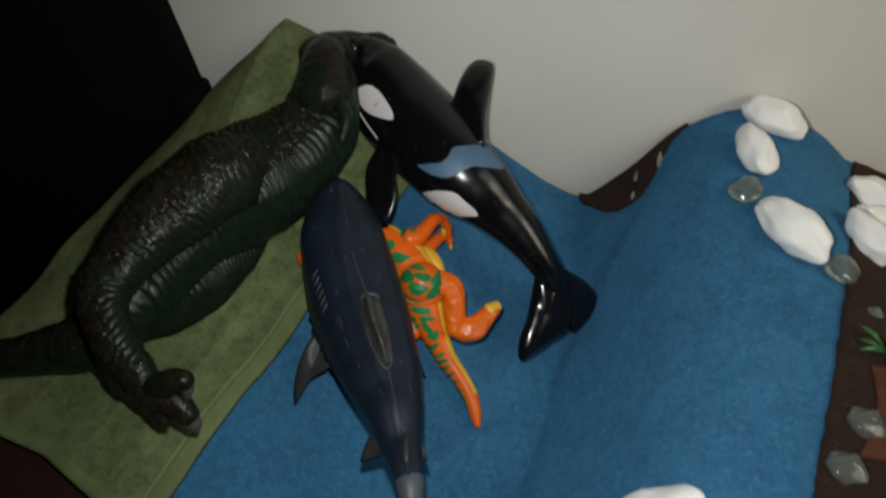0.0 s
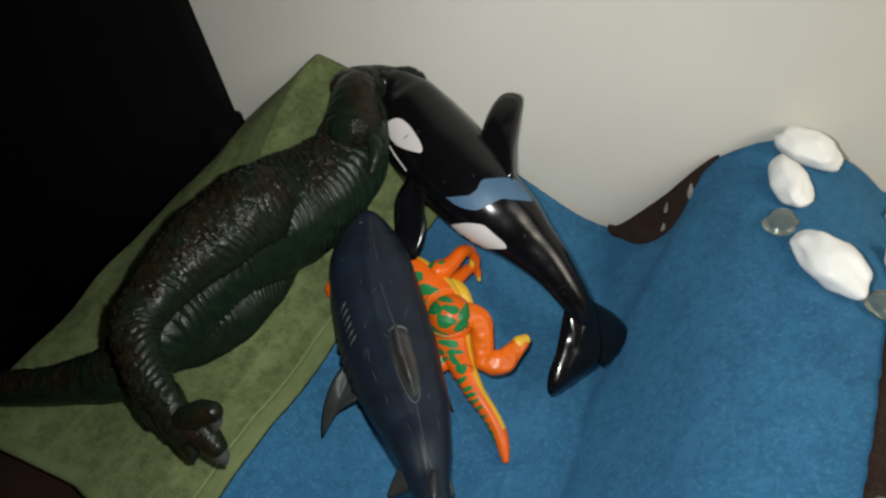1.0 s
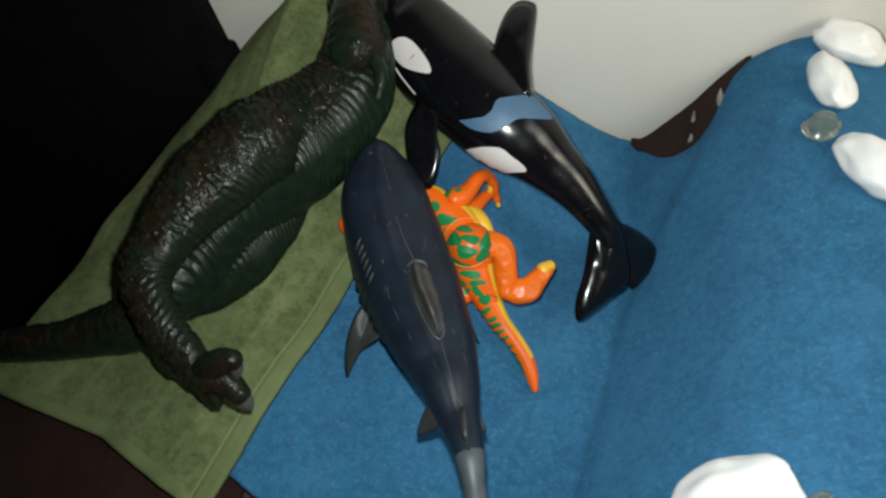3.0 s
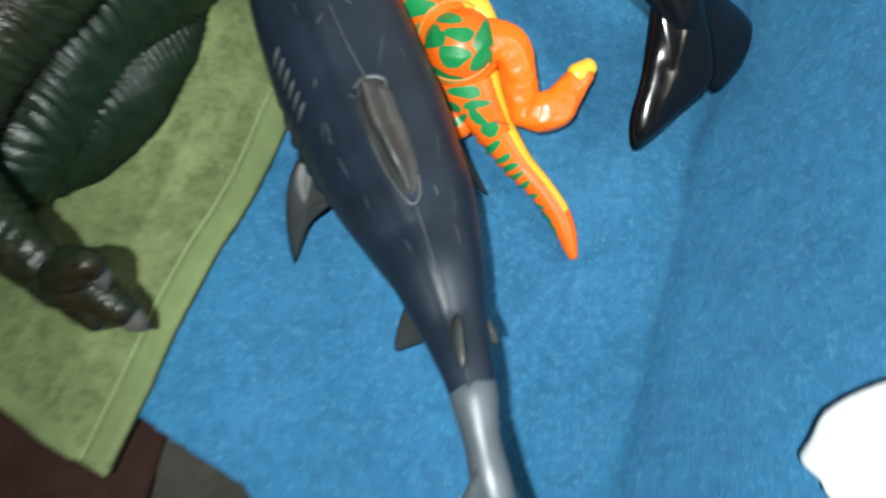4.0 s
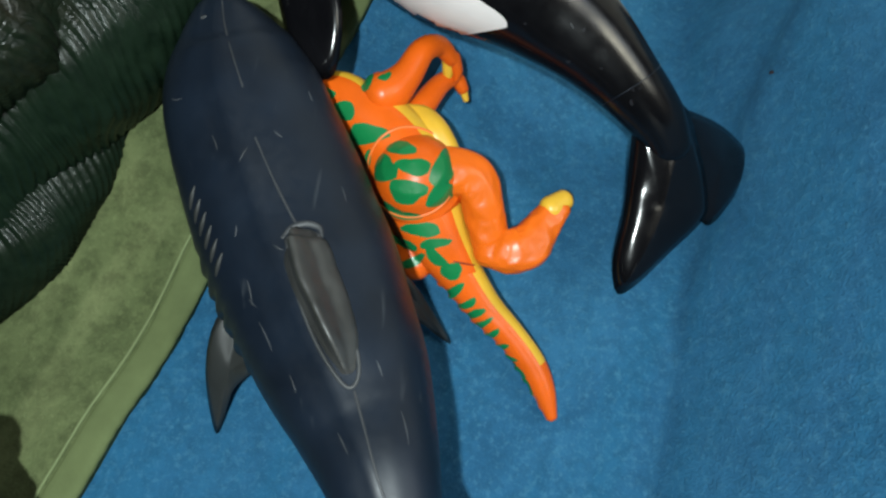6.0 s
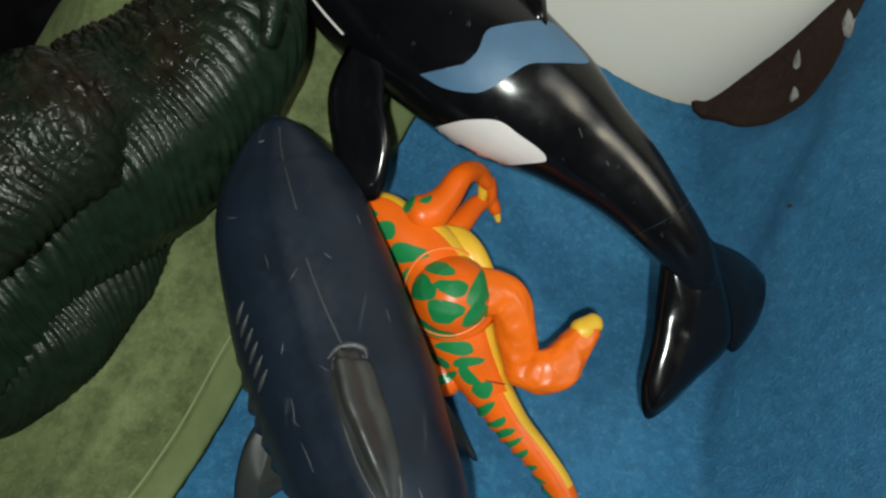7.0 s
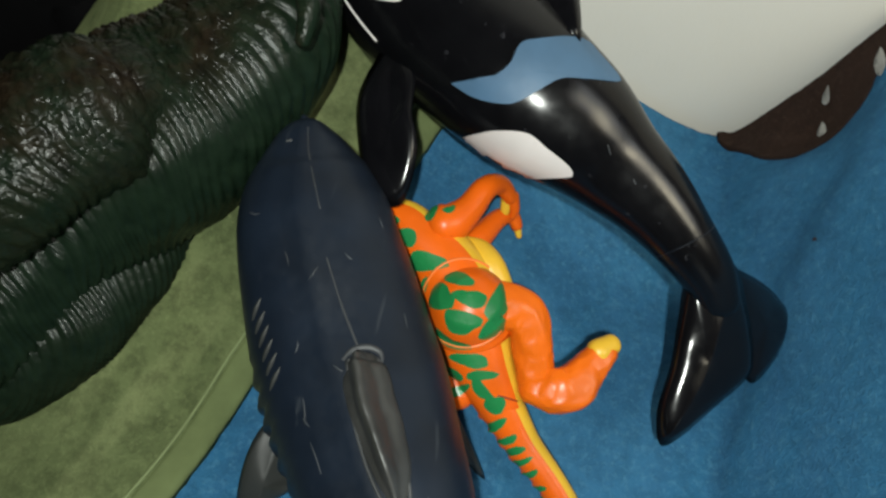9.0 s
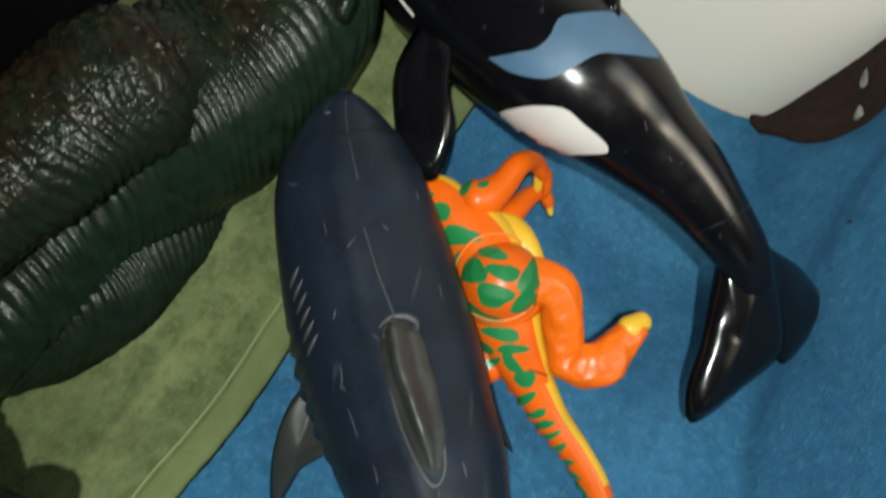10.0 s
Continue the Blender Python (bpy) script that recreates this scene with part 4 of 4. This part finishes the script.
thigh = part("thigh", loft([(-0.0498, 0.0814, 0.0700, 0.0186), (-0.0490, 0.0806, 0.0770, 0.0188), (-0.0482, 0.0798, 0.0812, 0.0168)], (0.97, 0.086, -0.227), 6, 48, 1.0), DINO_ORANGE, dino)
part("leg", loft([(-0.0440, 0.0820, 0.0760, 0.0122), (-0.0340, 0.0830, 0.0765, 0.0108), (-0.0255, 0.0800, 0.0725, 0.0092), (-0.0232, 0.0700, 0.0620, 0.0084), (-0.0218, 0.0622, 0.0555, 0.0078)], NEAR, 16, 72, 0.9, 2.3, limb_shape), DINO_LIMB, dino)
part("foot", loft([(-0.0222, 0.0592, 0.0545, 0.0076), (-0.0160, 0.0590, 0.0532, 0.0090), (-0.0076, 0.0606, 0.0524, 0.0096), (0.0000, 0.0700, 0.0545, 0.0072), (0.0050, 0.0762, 0.0562, 0.0060)], NEAR, 16, 72, 0.9, 2.9, limb_shape), DINO_LIMB, dino)
part("toe_tip", loft([(0.0036, 0.0752, 0.0580, 0.0056), (0.0082, 0.0792, 0.0574, 0.0044)], NEAR, 6, 28, 0.85), DINO_YELLOW, dino, "yellow toe tip")
part("belly", loft([(-0.0526, 0.1081, 0.0882, 0.0028), (-0.0473, 0.1053, 0.0858, 0.0056), (-0.0424, 0.0990, 0.0825, 0.0070), (-0.0370, 0.0909, 0.0752, 0.0058), (-0.0343, 0.0799, 0.0649, 0.0050), (-0.0313, 0.0694, 0.0570, 0.0052), (-0.0309, 0.0596, 0.0502, 0.0042), (-0.0300, 0.0543, 0.0458, 0.0019)], NEAR, 6, 28, 0.8), DINO_YELLOW, dino, "rounded yellow belly")
far_leg = part("far_leg", loft([(-0.0640, 0.0780, 0.0620, 0.0080), (-0.0630, 0.0690, 0.0600, 0.0072), (-0.0575, 0.0600, 0.0545, 0.0082), (-0.0535, 0.0545, 0.0520, 0.0070)], NEAR, 5, 24, 0.9), DINO_ORANGE, dino)
shoulder = arm = part("arm", loft([(-0.0610, 0.1100, 0.0975, 0.0090), (-0.0572, 0.1122, 0.0972, 0.0084), (-0.0514, 0.1190, 0.0978, 0.0064), (-0.0455, 0.1296, 0.0992, 0.0053), (-0.0402, 0.1358, 0.0944, 0.0044), (-0.0367, 0.1352, 0.0870, 0.0034)], NEAR, 7, 28, 0.95), DINO_ORANGE, dino)
for dx in (-0.0016, 0.0012):
    part("claw", loft([(-0.0367 + dx, 0.1357, 0.0872, 0.0027), (-0.0370 + dx * 1.5, 0.1330, 0.0815, 0.0024), (-0.0382 + dx * 1.5, 0.1310, 0.0785, 0.0012)], NEAR, 4, 14, 0.9), DINO_YELLOW if dx < 0 else DINO_ORANGE, arm)
arm = part("arm", loft([(-0.0530, 0.1115, 0.0800, 0.0062), (-0.0491, 0.1180, 0.0800, 0.0056), (-0.0431, 0.1300, 0.0780, 0.0045), (-0.0378, 0.1352, 0.0748, 0.0036), (-0.0355, 0.1330, 0.0700, 0.0028)], NEAR, 7, 24, 0.95), DINO_ORANGE, dino)
part("claw", loft([(-0.0355, 0.1335, 0.0700, 0.0022), (-0.0346, 0.1301, 0.0660, 0.0014)], NEAR, 4, 14, 0.9), DINO_YELLOW, arm)
joint = [Vector((-0.0385, 0.0565, 0.0508)) + across * (0.0108 * math.cos(a)) + Vector(NEAR) * (0.0096 * math.sin(a)) + down * (0.0022 * math.cos(a)) for a in np.linspace(-0.3, 3.4, 16)]
part("joint_line", tube(joint, 0.00035, 6, 2), DINO_GROOVE, dino, "dark joint line of the tail")
dino_tree = tree_for(dino_body, dino_tail, thigh, shoulder, far_leg)
ring = [Vector((-0.0492, 0.0792, 0.0850)) + across * 0.0180 * math.cos(a) + down * 0.0180 * math.sin(a) for a in np.linspace(0.6, 5.4, 40)]
part("thigh_ring", tube(lay_on(dino_tree, ring, NEAR, 0.0), 0.0006, 8, 1), DINO_RING, dino, "pale raised ring round the hip joint")
THIGH_SPOTS = [
    (-0.0503, 0.0826, 0.0970, 0.0052, 0.0025, 5), (-0.0570, 0.0753, 0.0942, 0.0046, 0.0046, 40), (-0.0446, 0.0745, 0.0953, 0.0054, 0.0031, 10),
    (-0.0348, 0.0772, 0.0903, 0.0070, 0.0036, -62), (-0.0478, 0.0669, 0.0905, 0.0068, 0.0037, 12), (-0.0369, 0.0692, 0.0832, 0.0060, 0.0028, -42), (-0.0532, 0.0634, 0.0815, 0.0074, 0.0014, 22)]
BODY_SPOTS = [
    (-0.0810, 0.1063, 0.1052, 0.0028, 0.0020, 30), (-0.0746, 0.0998, 0.1018, 0.0042, 0.0037, 25), (-0.0653, 0.0914, 0.0963, 0.0074, 0.0039, 12), (-0.0663, 0.0844, 0.0900, 0.0014, 0.0026, 0),
    (-0.0651, 0.1100, 0.1046, 0.0020, 0.0034, 30), (-0.0576, 0.1116, 0.1055, 0.0028, 0.0014, -35)]
BARS = [
    (-0.0465, 0.0602, 0.0721, 0.0070, 0.0028, 0), (-0.0420, 0.0564, 0.0669, 0.0056, 0.0021, -8), (-0.0422, 0.0523, 0.0624, 0.0058, 0.0024, 48), (-0.0369, 0.0487, 0.0565, 0.0040, 0.0034, 20),
    (-0.0368, 0.0434, 0.0491, 0.0046, 0.0018, -38), (-0.0324, 0.0394, 0.0441, 0.0044, 0.0015, -30), (-0.0296, 0.0362, 0.0409, 0.0042, 0.0017, -30), (-0.0264, 0.0332, 0.0378, 0.0038, 0.0014, -30),
    (-0.0234, 0.0296, 0.0340, 0.0036, 0.0014, -30), (-0.0198, 0.0256, 0.0295, 0.0030, 0.0013, -20), (-0.0168, 0.0218, 0.0263, 0.0032, 0.0012, 20), (-0.0128, 0.0168, 0.0232, 0.0040, 0.0012, 50), (-0.0096, 0.0118, 0.0199, 0.0040, 0.0011, 58),
    (-0.0545, 0.0535, 0.0570, 0.0060, 0.0020, -25), (-0.0570, 0.0600, 0.0620, 0.0060, 0.0018, 25)]
SPOTS = THIGH_SPOTS + BODY_SPOTS
for k, (x, y, z, ra, rb, turn) in enumerate(SPOTS + BARS):
    grow = 1.17 if k < 7 else 1.08
    ra, rb = ra * grow, rb * grow
    c, s = math.cos(radians(turn)), math.sin(radians(turn))
    rim = []
    for i in range(10):
        a = 2 * math.pi * i / 10
        wob = 1 + 0.10 * math.sin(2 * a + k) + 0.13 * math.sin(3 * a + 2.3 * k)
        bend = (0.35 if k in (3, 6) else 0.08) * ra * (math.cos(a) ** 2 - 0.4)
        p, q = ra * wob * math.cos(a), rb * wob * math.sin(a) - bend
        rim.append(Vector((x, y, z)) + across * (p * c - q * s) + down * (p * s + q * c))
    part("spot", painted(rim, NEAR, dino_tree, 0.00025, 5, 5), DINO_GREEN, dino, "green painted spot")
